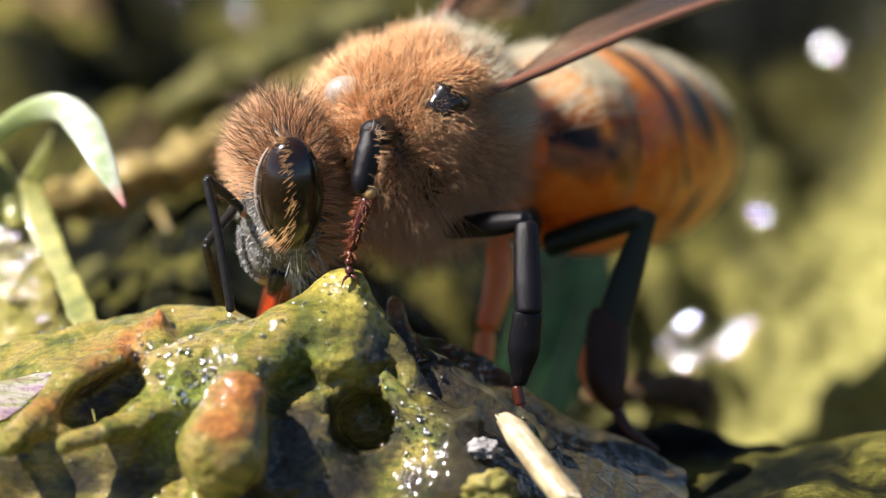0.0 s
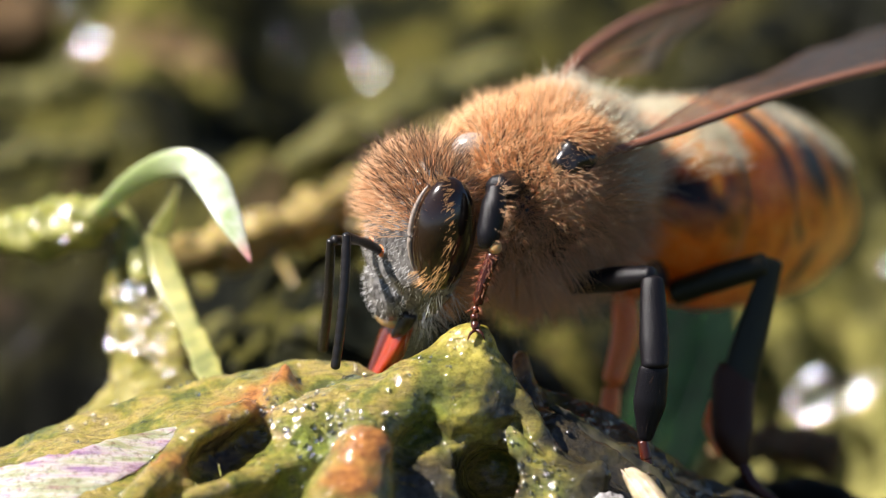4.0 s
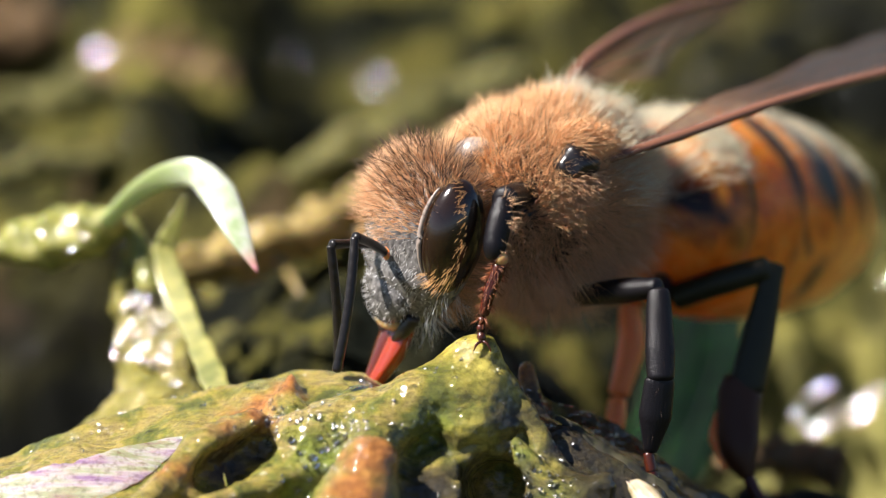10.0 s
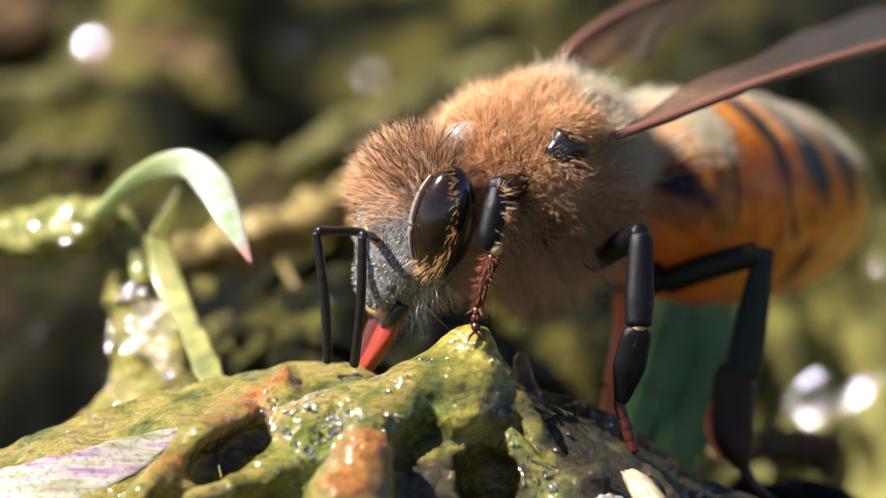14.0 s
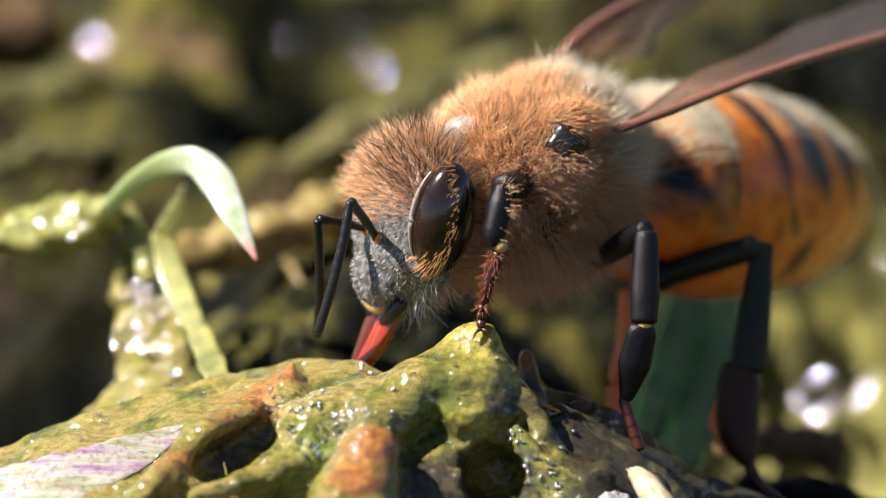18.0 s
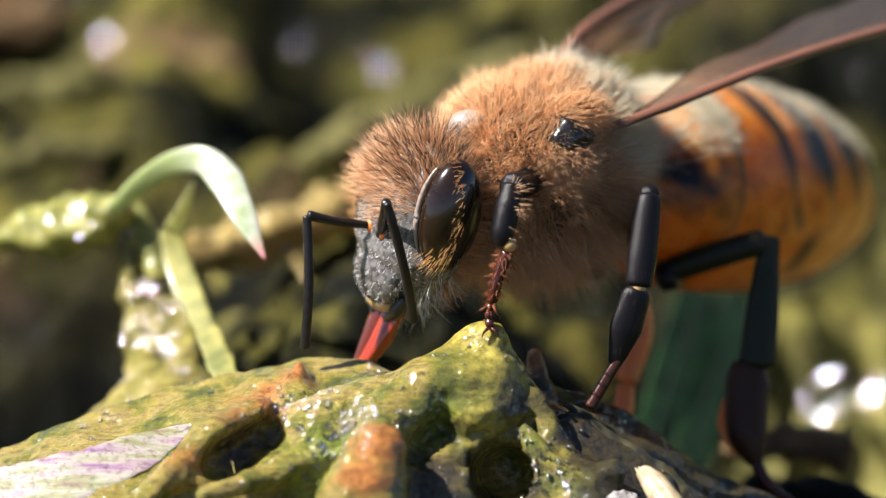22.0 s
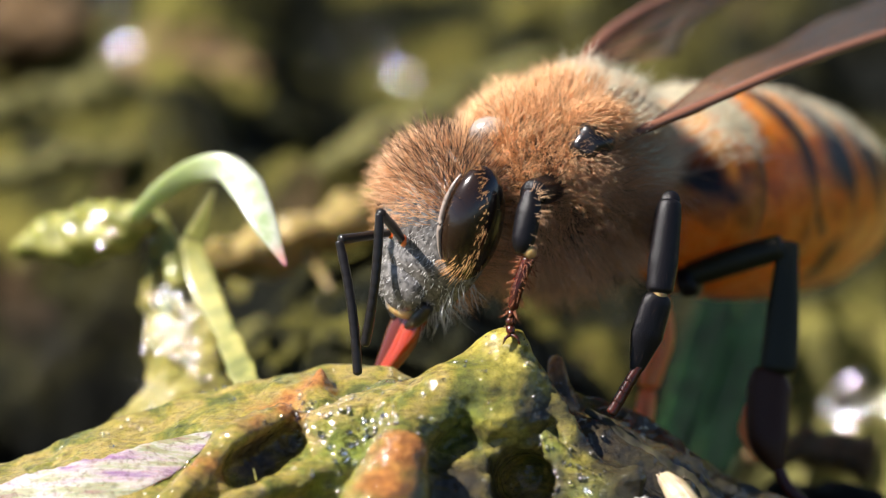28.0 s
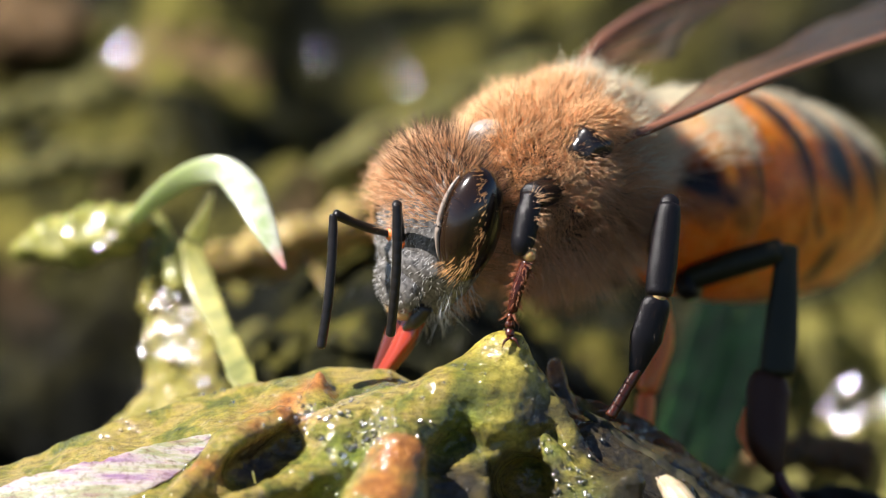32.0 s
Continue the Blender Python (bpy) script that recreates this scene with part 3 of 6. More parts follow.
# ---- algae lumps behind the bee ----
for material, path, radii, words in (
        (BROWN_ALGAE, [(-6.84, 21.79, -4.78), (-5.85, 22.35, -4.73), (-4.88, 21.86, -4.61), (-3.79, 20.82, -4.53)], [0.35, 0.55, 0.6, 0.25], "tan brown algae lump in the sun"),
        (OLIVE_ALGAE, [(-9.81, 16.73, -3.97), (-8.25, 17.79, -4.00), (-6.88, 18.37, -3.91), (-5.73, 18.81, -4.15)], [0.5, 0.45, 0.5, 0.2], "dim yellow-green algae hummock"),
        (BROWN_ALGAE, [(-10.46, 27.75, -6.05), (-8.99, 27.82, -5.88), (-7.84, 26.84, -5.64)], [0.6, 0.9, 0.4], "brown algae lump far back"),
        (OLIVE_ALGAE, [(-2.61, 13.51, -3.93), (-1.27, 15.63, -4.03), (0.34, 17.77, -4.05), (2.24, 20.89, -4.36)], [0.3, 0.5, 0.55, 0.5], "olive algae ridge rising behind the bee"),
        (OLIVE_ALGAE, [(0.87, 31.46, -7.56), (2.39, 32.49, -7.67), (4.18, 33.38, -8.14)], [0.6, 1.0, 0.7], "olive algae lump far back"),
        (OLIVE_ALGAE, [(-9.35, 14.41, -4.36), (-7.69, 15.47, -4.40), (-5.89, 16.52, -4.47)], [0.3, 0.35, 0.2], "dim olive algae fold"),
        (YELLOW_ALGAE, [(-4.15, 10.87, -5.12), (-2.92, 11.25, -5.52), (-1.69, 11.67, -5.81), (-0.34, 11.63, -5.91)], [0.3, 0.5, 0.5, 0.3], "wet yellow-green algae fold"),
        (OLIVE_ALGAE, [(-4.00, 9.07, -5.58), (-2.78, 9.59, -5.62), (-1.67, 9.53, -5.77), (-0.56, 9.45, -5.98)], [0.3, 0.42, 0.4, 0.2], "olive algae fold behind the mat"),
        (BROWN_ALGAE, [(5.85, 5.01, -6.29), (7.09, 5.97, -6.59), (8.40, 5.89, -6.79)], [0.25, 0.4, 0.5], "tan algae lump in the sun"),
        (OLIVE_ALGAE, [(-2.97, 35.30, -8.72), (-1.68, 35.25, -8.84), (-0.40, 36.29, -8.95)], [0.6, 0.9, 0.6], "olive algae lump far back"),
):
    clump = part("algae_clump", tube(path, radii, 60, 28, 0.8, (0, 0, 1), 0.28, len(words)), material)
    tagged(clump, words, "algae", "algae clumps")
    for k in range(1, len(path) - 1):
        at, r = np.array(path[k]), radii[k]
        part("knob", tube([at + (-0.7 * r, 0, 0.55 * r), at + (-0.1 * r, -0.1, 0.85 * r), at + (0.6 * r, 0.1, 0.5 * r)], [0.25 * r, 0.5 * r, 0.2 * r], 20, 14, rough=0.4, seed=k + len(words)), material, clump)


# ---- the near algae mat: a lumpy ridge with a peak, an arch and hollows ----
def near_mat(x, y, z):
    n1 = fbm(x * 0.55, y * 0.55, z * 0.55, 2, 5)
    n2 = fbm(x * 1.9, y * 1.9, z * 1.9, 3, 9)
    top = np.interp(x, [-11, -8, -6, -4, -2.2, -0.9, 0.0, 1.2, 2.4, 3.4, 4.3, 5.2, 6.5, 9.5], [-4.5, -4.0, -3.35, -2.9, -2.5, -2.55, -2.95, -2.75, -2.95, -3.3, -3.9, -4.6, -5.2, -6.8])
    back = np.interp(x, [-11, -8, -5, -2, 0, 2, 4, 9], [-0.9, -0.6, 0.3, 0.5, 0.2, 0.3, 0.4, 0.2])
    front = np.maximum(back - y, 0)
    behind = np.maximum(y - back, 0)
    h = top - 0.10 * front - 0.012 * front ** 2 - 2.6 * (1 - np.exp(-(behind / 0.9) ** 2)) + 0.16 * n1 * np.minimum(front + 0.3, 1) - 1.5 / (1 + np.exp(np.clip((y + 3.25 - 0.6 * n1) / 0.12, -50, 50)))
    d = (z - h) * 0.8
    peak = (1.32, -0.87, -1.62)
    for a, b, ra, rb, k in (
            (peak, (1.10, -1.08, -2.68), 0.34, 0.95, 0.22),
            ((1.46, -0.86, -1.59), (2.08, -1.21, -2.74), 0.13, 0.20, 0.12),
            ((2.08, -1.21, -2.74), (2.85, -2.18, -3.78), 0.20, 0.28, 0.2),
            ((0.68, -1.39, -2.10), (0.06, -1.37, -2.33), 0.35, 0.42, 0.3),
            ((1.03, -0.69, -1.62), (0.10, -1.16, -2.46), 0.28, 0.50, 0.3),
            ((0.10, -1.16, -2.46), (-0.72, -1.94, -2.81), 0.50, 0.60, 0.4),
            ((1.87, -2.03, -2.89), (2.48, -2.41, -3.57), 0.15, 0.20, 0.12),
            ((2.66, -0.91, -3.32), (4.42, -1.48, -4.20), 0.30, 0.25, 0.3),
            ((-0.81, -3.19, -2.84), (-1.06, -3.80, -3.52), 0.55, 0.85, 0.6),
            ((-4.95, -3.48, -3.55), (-3.85, -2.16, -2.95), 0.22, 0.26, 0.5),
            ((-3.85, -2.16, -2.95), (-2.94, -1.46, -2.69), 0.26, 0.2, 0.5),
            ((-3.92, -3.76, -3.43), (-2.50, -2.96, -3.33), 0.2, 0.2, 0.2),
            ((2.10, 0.52, -2.45), (2.15, -0.06, -3.35), 0.16, 0.35, 0.25),
            ((-2.25, -0.21, -2.40), (-2.33, -0.71, -2.84), 0.08, 0.35, 0.25),
            ((-0.97, -1.05, -2.60), (-1.90, -1.83, -2.92), 0.4, 0.5, 0.6),
            ((3.46, -2.32, -3.61), (2.74, -2.70, -4.01), 0.3, 0.3, 0.3)):
        d = unite(d, capsule(x, y, z, a, b, ra, rb), k)
    d = carve(d, -capsule(x, y, z, (1.44, -3.45, -3.20), (1.57, -1.50, -3.97), 0.60, 0.52) * -1, 0.15)
    d = carve(d, capsule(x, y, z, (0.97, -2.59, -2.94), (1.81, -1.96, -3.78), 0.30, 0.42) + 0.10 * n1, 0.25)
    d = carve(d, capsule(x, y, z, (-3.54, -2.63, -3.31), (-2.77, -1.97, -3.00), 0.46, 0.34), 0.2)
    n3 = np.abs(vnoise(x * 4.6, y * 4.6, z * 4.6, 19))
    return d + 0.05 * n2 + 0.02 * n3 + 0.022 * vnoise(x * 7.5, y * 7.5, z * 7.5, 29) * np.clip(front, 0, 1)


mat_mesh = skin(near_mat, (-10.0, -7.0, -6.4), (7.5, 2.6, -1.0), 0.062)


def near_to(V, spots, soft=0.35):
    """1 near any of the spots (place, radius), falling to 0, with a ragged edge."""
    out = np.zeros(len(V))
    ragged = 0.25 * fbm(V[:, 0] * 2.5, V[:, 1] * 2.5, V[:, 2] * 2.5, 3, 3)
    for at, r in spots:
        out = np.maximum(out, 1 / (1 + np.exp((np.linalg.norm(V - np.asarray(at), axis=1) - r + ragged) / (soft * 0.3))))
    return out


mv = mat_mesh[0]
# shade painted as dark colour over the right slope, away from the sun
side_shade = 0.92 / (1 + np.exp(-(mv[:, 0] - 2.75 + 0.5 * fbm(mv[:, 0] * 1.3, mv[:, 1] * 1.3, mv[:, 2] * 1.3, 3, 14)) / 0.10))
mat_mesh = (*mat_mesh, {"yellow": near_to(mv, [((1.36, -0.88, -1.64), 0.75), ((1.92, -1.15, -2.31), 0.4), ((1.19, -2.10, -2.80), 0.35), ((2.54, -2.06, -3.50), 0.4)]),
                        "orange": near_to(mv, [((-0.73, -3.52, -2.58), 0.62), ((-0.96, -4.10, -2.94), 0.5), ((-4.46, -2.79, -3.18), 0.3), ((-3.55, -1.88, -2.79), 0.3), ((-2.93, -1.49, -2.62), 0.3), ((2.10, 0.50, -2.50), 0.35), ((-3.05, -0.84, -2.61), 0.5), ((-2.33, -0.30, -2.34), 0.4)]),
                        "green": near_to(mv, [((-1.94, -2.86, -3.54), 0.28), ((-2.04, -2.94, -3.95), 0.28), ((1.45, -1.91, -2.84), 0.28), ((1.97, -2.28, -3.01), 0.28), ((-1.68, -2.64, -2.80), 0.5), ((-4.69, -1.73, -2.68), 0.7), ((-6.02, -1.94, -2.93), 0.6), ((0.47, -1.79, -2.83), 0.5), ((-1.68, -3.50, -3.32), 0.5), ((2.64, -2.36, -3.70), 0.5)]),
                        # black spots paint shade into the hollows, the arch hole and front faces
                        "black": np.maximum(side_shade, near_to(mv, [((0.42, -2.73, -3.32), 0.48), ((0.32, -3.33, -3.78), 0.60), ((1.03, -3.51, -4.38), 0.60), ((0.01, -3.68, -4.36), 0.60), ((3.24, -0.24, -3.33), 0.35), ((3.75, -1.24, -3.57), 0.40), ((2.47, -3.40, -4.43), 0.40), ((-3.78, -3.30, -4.30), 0.40), ((-2.66, -3.23, -4.28), 0.40), ((-4.81, -3.30, -4.36), 0.40), ((0.63, -2.01, -3.13), 0.20), ((2.02, -0.62, -2.33), 0.45), ((2.38, -1.13, -2.79), 0.6), ((2.90, -1.54, -3.28), 0.7), ((1.75, -1.63, -2.68), 0.4), ((3.30, -2.01, -3.64), 0.7), ((-3.45, -1.8, -3.3), 0.55), ((-2.95, -1.7, -3.2), 0.4), ((1.40, -2.58, -3.72), 0.8), ((0.32, -2.87, -3.37), 0.6), ((3.78, -2.07, -4.06), 1.0), ((3.17, -1.17, -3.43), 0.9), ((2.35, -0.44, -2.96), 0.6)]))})
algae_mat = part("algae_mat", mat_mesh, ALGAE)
tagged(algae_mat, "lumpy wet green-brown algae mat with a peaked fold", "algae mat", kind="structure")


# ---- the honey bee ----
bee = new("honey_bee")
bee.empty_display_size = 0.001
tagged(bee, "furry amber honey bee drinking from wet algae", "bee")

# thorax, in a frame of its own: y ahead, z up
TH = np.array((2.12, 2.71, 0.30))
TH_TURN = Euler((radians(-4), 0, radians(124)))
TR = np.array(TH_TURN.to_matrix())


def in_thorax(p):
    return (np.asarray(p) - TH) @ TR


thorax_body = ball((0, 0, 0), (1.62, 1.95, 1.68), nu=40, nv=28)
thorax = part("thorax", (np.asarray(thorax_body[0]) @ TR.T + TH, thorax_body[1]), THORAX, bee, "dark thorax under a golden fur coat")


def thorax_fur(name, count, seed, keep, length, material, sweep, radius=0.013, wild=0.28):
    p, n = scatter(thorax_body, count, seed, keep)
    tuft = np.stack([vnoise(*(p.T * 2.2), 60 + a) + 0.6 * vnoise(*(p.T * 5.5), 70 + a) for a in range(3)], -1)
    d = n + np.asarray(sweep) + 0.5 * tuft
    d /= np.linalg.norm(d, axis=1)[:, None]
    V, F = hairs(p, d, length * (1 + 0.25 * vnoise(*(p.T * 3.1), 80)), radius, (0, -0.1, -0.15), wild * 0.7, seed)
    return part(name, (V @ TR.T + TH, F), material, thorax, kind="stuff")


thorax_fur("back_fur", 26000, 3, lambda p, n: np.clip((n[:, 2] + 0.30) * 2, 0, 1), 0.60, HAIR_GOLD, (0, -0.25, 0.1), 0.0060)
thorax_fur("back_underfur", 16000, 4, lambda p, n: np.clip((n[:, 2] + 0.2) * 2, 0, 1), 0.40, HAIR_GOLD, (0, -0.1, 0), 0.0065)
thorax_fur("guard_hair", 2400, 9, lambda p, n: np.clip((n[:, 2] - 0.1) * 2, 0, 1) * (p[:, 1] > -0.6), 0.64, HAIR_DARK, (0, -0.05, 0.15), 0.006)
thorax_fur("side_fur", 17000, 5, lambda p, n: np.clip((0.45 - n[:, 2]) * 2, 0, 1) * np.clip((n[:, 2] + 0.8) * 2, 0, 1), 0.50, HAIR_BROWN, (0, 0.1, 0.0), 0.006)
thorax_fur("belly_fur", 15000, 6, lambda p, n: np.clip((-0.15 - n[:, 2]) * 3, 0, 1), 0.85, HAIR_TAN, (0, -0.1, -0.35), 0.0065)
thorax_fur("collar_fur", 6000, 7, lambda p, n: np.clip((n[:, 1] - 0.35) * 4, 0, 1), 0.60, HAIR_TAN, (-0.2, 0.3, 0.2), 0.006)
thorax_fur("flank_fur", 7000, 10, lambda p, n: np.clip((-0.1 - n[:, 1]) * 4, 0, 1), 0.42, HAIR_TAN, (0, -0.5, 0.0), 0.0065)
thorax_fur("rear_fur", 20000, 8, lambda p, n: np.clip((-0.15 - n[:, 1]) * 4, 0, 1) * np.clip((n[:, 2] + 0.1) * 3, 0, 1), 0.78, HAIR_PALE, (0, -0.6, 0.35), 0.0065)

thorax_fur("shoulder_tuft", 7000, 12, lambda p, n: np.clip((n[:, 1] + 0.45) * 3, 0, 1) * np.clip((0.62 - np.abs(n[:, 2] - 0.12)) * 3, 0, 1) * np.clip(0.25 + 1.4 * vnoise(*(p.T * 2.4), 95), 0, 1), 0.62, HAIR_TAN, (0.1, 0.0, 0.15), 0.0085, 0.5)

# a pale tuft of stiff hair below the wing hinge
p, n = scatter(ball((0, 0, 0), (0.55, 0.3, 0.5), nu=20, nv=14), 1500, 17)
tuft_at = np.array((2.62, 1.39, 1.03))
part("hinge_tuft", hairs(p * 0.8 + tuft_at, n + np.array((0.5, -0.5, -0.25)), 0.42, 0.008, (0.1, 0, -0.2), 0.3, 18), HAIR_TAN, thorax, kind="stuff")

p, n = scatter(ball((0, 0, 0), (0.5, 0.3, 0.25), nu=20, nv=14), 1600, 19)
fold_at = np.array((2.77, 1.72, 1.85))
part("hinge_fold", hairs(p + fold_at, n * 0.5 + np.array((0.6, -0.2, 0.35)), 0.42, 0.006, (0.1, 0, -0.3), 0.2, 20), HAIR_GOLD, thorax, kind="stuff")

# abdomen: overlapping rings along its axis
AB0, AB1 = np.array((3.48, 3.59, -0.18)), np.array((8.40, 9.90, -3.00))
ab_y = (AB0 - AB1) / np.linalg.norm(AB0 - AB1)
ab_x = np.cross(ab_y, (0, 0, 1.0))
ab_x /= np.linalg.norm(ab_x)
ab_z = np.cross(ab_x, ab_y)
AB_LEN = np.linalg.norm(AB1 - AB0)


def ab_radius(s):
    return np.interp(s, [0, 0.04, 0.12, 0.25, 0.42, 0.58, 0.72, 0.84, 0.93, 0.98, 1.0], [0.5, 1.1, 1.75, 2.08, 2.15, 2.05, 1.8, 1.4, 0.9, 0.45, 0.1])


def tergite(s0, s1, lip, band, seed, n=14, sides=56):
    s = np.linspace(s0, s1, n)
    r = ab_radius(s) + lip * np.linspace(0, 1, n) ** 2
    s = np.append(s, s1 - 0.012)
    r = np.append(r, ab_radius(s1) - 0.03)
    a = np.linspace(0, 2 * np.pi, sides, endpoint=False)
    S, A = np.meshgrid(s, a, indexing="ij")
    R = np.repeat(r[:, None], sides, 1)
    V = AB0 - ab_y * (S * AB_LEN)[..., None] + ab_x * (R * np.cos(A))[..., None] + ab_z * (R * 0.94 * np.sin(A))[..., None]
    F = [(i * sides + j, i * sides + (j + 1) % sides, (i + 1) * sides + (j + 1) % sides, (i + 1) * sides + j) for i in range(n) for j in range(sides)]
    t = (S - s0) / (s1 - s0)
    dorsal = np.clip(np.sin(A) * 1.6 + 0.15, -0.25, 1)
    edge = t + 0.10 * fbm(np.cos(A) * 2 + seed, np.sin(A) * 2, S * 9, 3, seed) - (1 - band * dorsal)
    blot = fbm(np.cos(A) * 2.2 + 3 * seed, np.sin(A) * 2.2, S * 12, 3, seed + 40) - 0.62
    spot = 1.0 - np.hypot((A - 2.78) / 0.72, (S - 0.075) / 0.12) + 0.35 * fbm(A * 4, S * 25, S * 0, 2, 8)
    edge = np.maximum(edge, spot * 0.3) if seed < 2 else edge
    dark = np.clip(np.maximum(edge * 4, (blot - 0.15) * 3 * (seed == 2)), 0, 1)
    return V.reshape(-1, 3), F, dark.ravel()


abdomen_core = ball((0, 0, 0), (1, 1, 1), nu=32, nv=24, shape=lambda d: d * 1.0)
cs = (1 - np.asarray(abdomen_core[0])[:, 2]) / 2
cr = ab_radius(cs) - 0.06
cn = np.asarray(abdomen_core[0])[:, :2]
cn = cn / (np.linalg.norm(cn, axis=1)[:, None] + 1e-9)
core = AB0 - ab_y * (cs * AB_LEN)[:, None] + ab_x * (cr * cn[:, 0])[:, None] + ab_z * (cr * 0.94 * cn[:, 1])[:, None]
abdomen = part("abdomen", (core, abdomen_core[1], np.zeros(len(core))), AMBER, bee, "amber abdomen with dark bands")
SEG = [(0.02, 0.20, 0.03, 0.16), (0.17, 0.38, 0.03, 0.42), (0.35, 0.55, 0.03, 0.55), (0.52, 0.71, 0.03, 0.60), (0.68, 0.86, 0.03, 0.66), (0.83, 0.995, 0.02, 0.75)]
seg_mesh = []
for n_seg, (s0, s1, lip, band) in enumerate(SEG):
    vf = tergite(s0, s1, lip, band, n_seg)
    seg_mesh.append(vf)
    part("tergite", vf, AMBER, abdomen)


def ab_fur(name, vf, count, seed, keep, length, material, radius=0.012):
    p, n = scatter(vf, count, seed)
    n = np.where(((p - AB0) * n).sum(1)[:, None] * 0 + (n * (p - (AB0 + np.outer((p - AB0) @ ab_y, ab_y)))).sum(1)[:, None] < 0, -n, n)
    rad = p - (AB0 + np.outer((p - AB0) @ ab_y, ab_y))
    k = np.random.default_rng(seed + 1).random(len(p)) < keep(rad @ ab_z / (np.linalg.norm(rad, axis=1) + 1e-9))
    p, n = p[k], n[k]
    part(name, hairs(p, n * 0.5 - ab_y * 0.9, length, radius, (0, 0, -0.1), 0.2, seed), material, abdomen, kind="stuff")


ab_fur("base_fur", seg_mesh[0][:2], 17000, 51, lambda u: np.clip((u - 0.45) * 2.5, 0, 1), 0.42, HAIR_PALE, 0.005)
for q in range(2, 6):
    ab_fur("ring_fur", seg_mesh[q][:2], 2400, 53 + q, lambda u: np.clip((u - 0.62) * 3, 0, 1), 0.28, HAIR_PALE, 0.005)

# head, in a frame of its own: x to its right, y ahead, z up
def head_shape(d):
    z = d[:, 2]
    wide = np.interp(z, [-1, -0.75, -0.3, 0.25, 0.7, 1], [0.75, 0.72, 0.92, 1.0, 0.98, 0.9])
    out = d * np.array((1.55, 0.88, 1.62))
    out[:, 0] *= wide
    out[:, 1] = np.where(out[:, 1] > 0, out[:, 1] * (1 + 0.12 * (z < -0.2)), out[:, 1] * 0.8)
    return out


head_body = ball((0, 0, 0), (1, 1, 1), nu=48, nv=36, shape=head_shape)
head = part("head", head_body, FACE, bee, "grey-haired face with a tawny furred crown")
EYE_TURN = np.array(Euler((radians(3), radians(0), radians(0))).to_matrix())
for sx in (-1, 1):
    eye_mesh = ball((1.32 * sx, 0.12, 0.56) if sx < 0 else (1.22, -0.05, 0.3), (0.45, 0.60, 1.10) if sx < 0 else (0.42, 0.66, 1.2), EYE_TURN, 36, 26)
    part("compound_eye", eye_mesh, EYE, head, "glossy black compound eye")
    p, n = scatter(eye_mesh, 1900, 61, lambda p, n: np.exp(-((p[:, 1] - 0.16 - 0.7 * np.clip(0.15 - p[:, 2], 0, 1)) / np.where(p[:, 2] > 0.1, 0.07, 0.26)) ** 2) * (n[:, 1] > -0.5))
    part("eye_hair", hairs(p, n * 0.6 + np.array((0, 0.55, -0.2)), 0.22, 0.0045, (0, 0, -0.1), 0.05, 62), HAIR_EYE, head, kind="stuff")
rim_arc = [(-1.20, 0.10 + 0.65 * math.cos(q), 0.55 + 1.10 * math.sin(q)) for q in np.linspace(-0.75, 1.0, 12)]
part("eye_rim", tube(rim_arc, [0.02, 0.05, 0.05, 0.02], 24, 8), PLATE, head, "pale bare rim before the eye")
for ox, oy, oz in ((0, 0.45, 1.48), (-0.52, 0.34, 1.46), (0.52, 0.34, 1.46)):
    part("ocellus", ball((ox, oy, oz), (0.10, 0.10, 0.10), nu=14, nv=10), EYE, head)


def head_fur(name, count, seed, keep, length, material, sweep, radius=0.01, wild=0.25):
    p, n = scatter(head_body, count, seed, keep)
    tuft = np.stack([vnoise(*(p.T * 2.6), 160 + a) for a in range(3)], -1)
    d = n + np.asarray(sweep) + 0.42 * tuft
    d /= np.linalg.norm(d, axis=1)[:, None]
    return part(name, hairs(p, d, length, radius, (0, 0.05, -0.1), wild, seed), material, head, kind="stuff")


head_fur("crown_fur", 9000, 71, lambda p, n: np.clip((p[:, 2] - 0.55 + 0.6 * np.clip(p[:, 0], 0, 1)) * 2, 0, 1), 0.50, HAIR_BROWN, (0, 0.3, 0.5), 0.0055)
head_fur("guard_hair", 3200, 72, lambda p, n: np.clip((p[:, 2] - 0.7) * 3, 0, 1), 0.78, HAIR_DARK, (0, 0.1, 0.5), 0.007)
head_fur("brow_fur", 7000, 73, lambda p, n: np.clip((p[:, 2] + 0.12 - 0.45 * np.abs(p[:, 0])) * 2.5, 0, 1) * (p[:, 1] > 0.1), 0.40, HAIR_TAN, (0, 0.3, 0.35), 0.0055)
head_fur("face_fuzz", 1800, 74, lambda p, n: (p[:, 1] > 0.05) * np.clip((0.6 - p[:, 2]) * 3, 0, 1), 0.09, HAIR_WHITE, (0, 0, -0.8), 0.005, 0.4)
head_fur("cheek_fur", 1200, 75, lambda p, n: np.clip((-0.6 - p[:, 2]) * 3, 0, 1) * (p[:, 1] < 0.2), 0.5, HAIR_WHITE, (0, -0.2, -0.6), 0.009)
head_fur("nape_fur", 5000, 76, lambda p, n: np.clip((-p[:, 1] - 0.2) * 4, 0, 1), 0.5, HAIR_BROWN, (0, -0.2, 0.2))

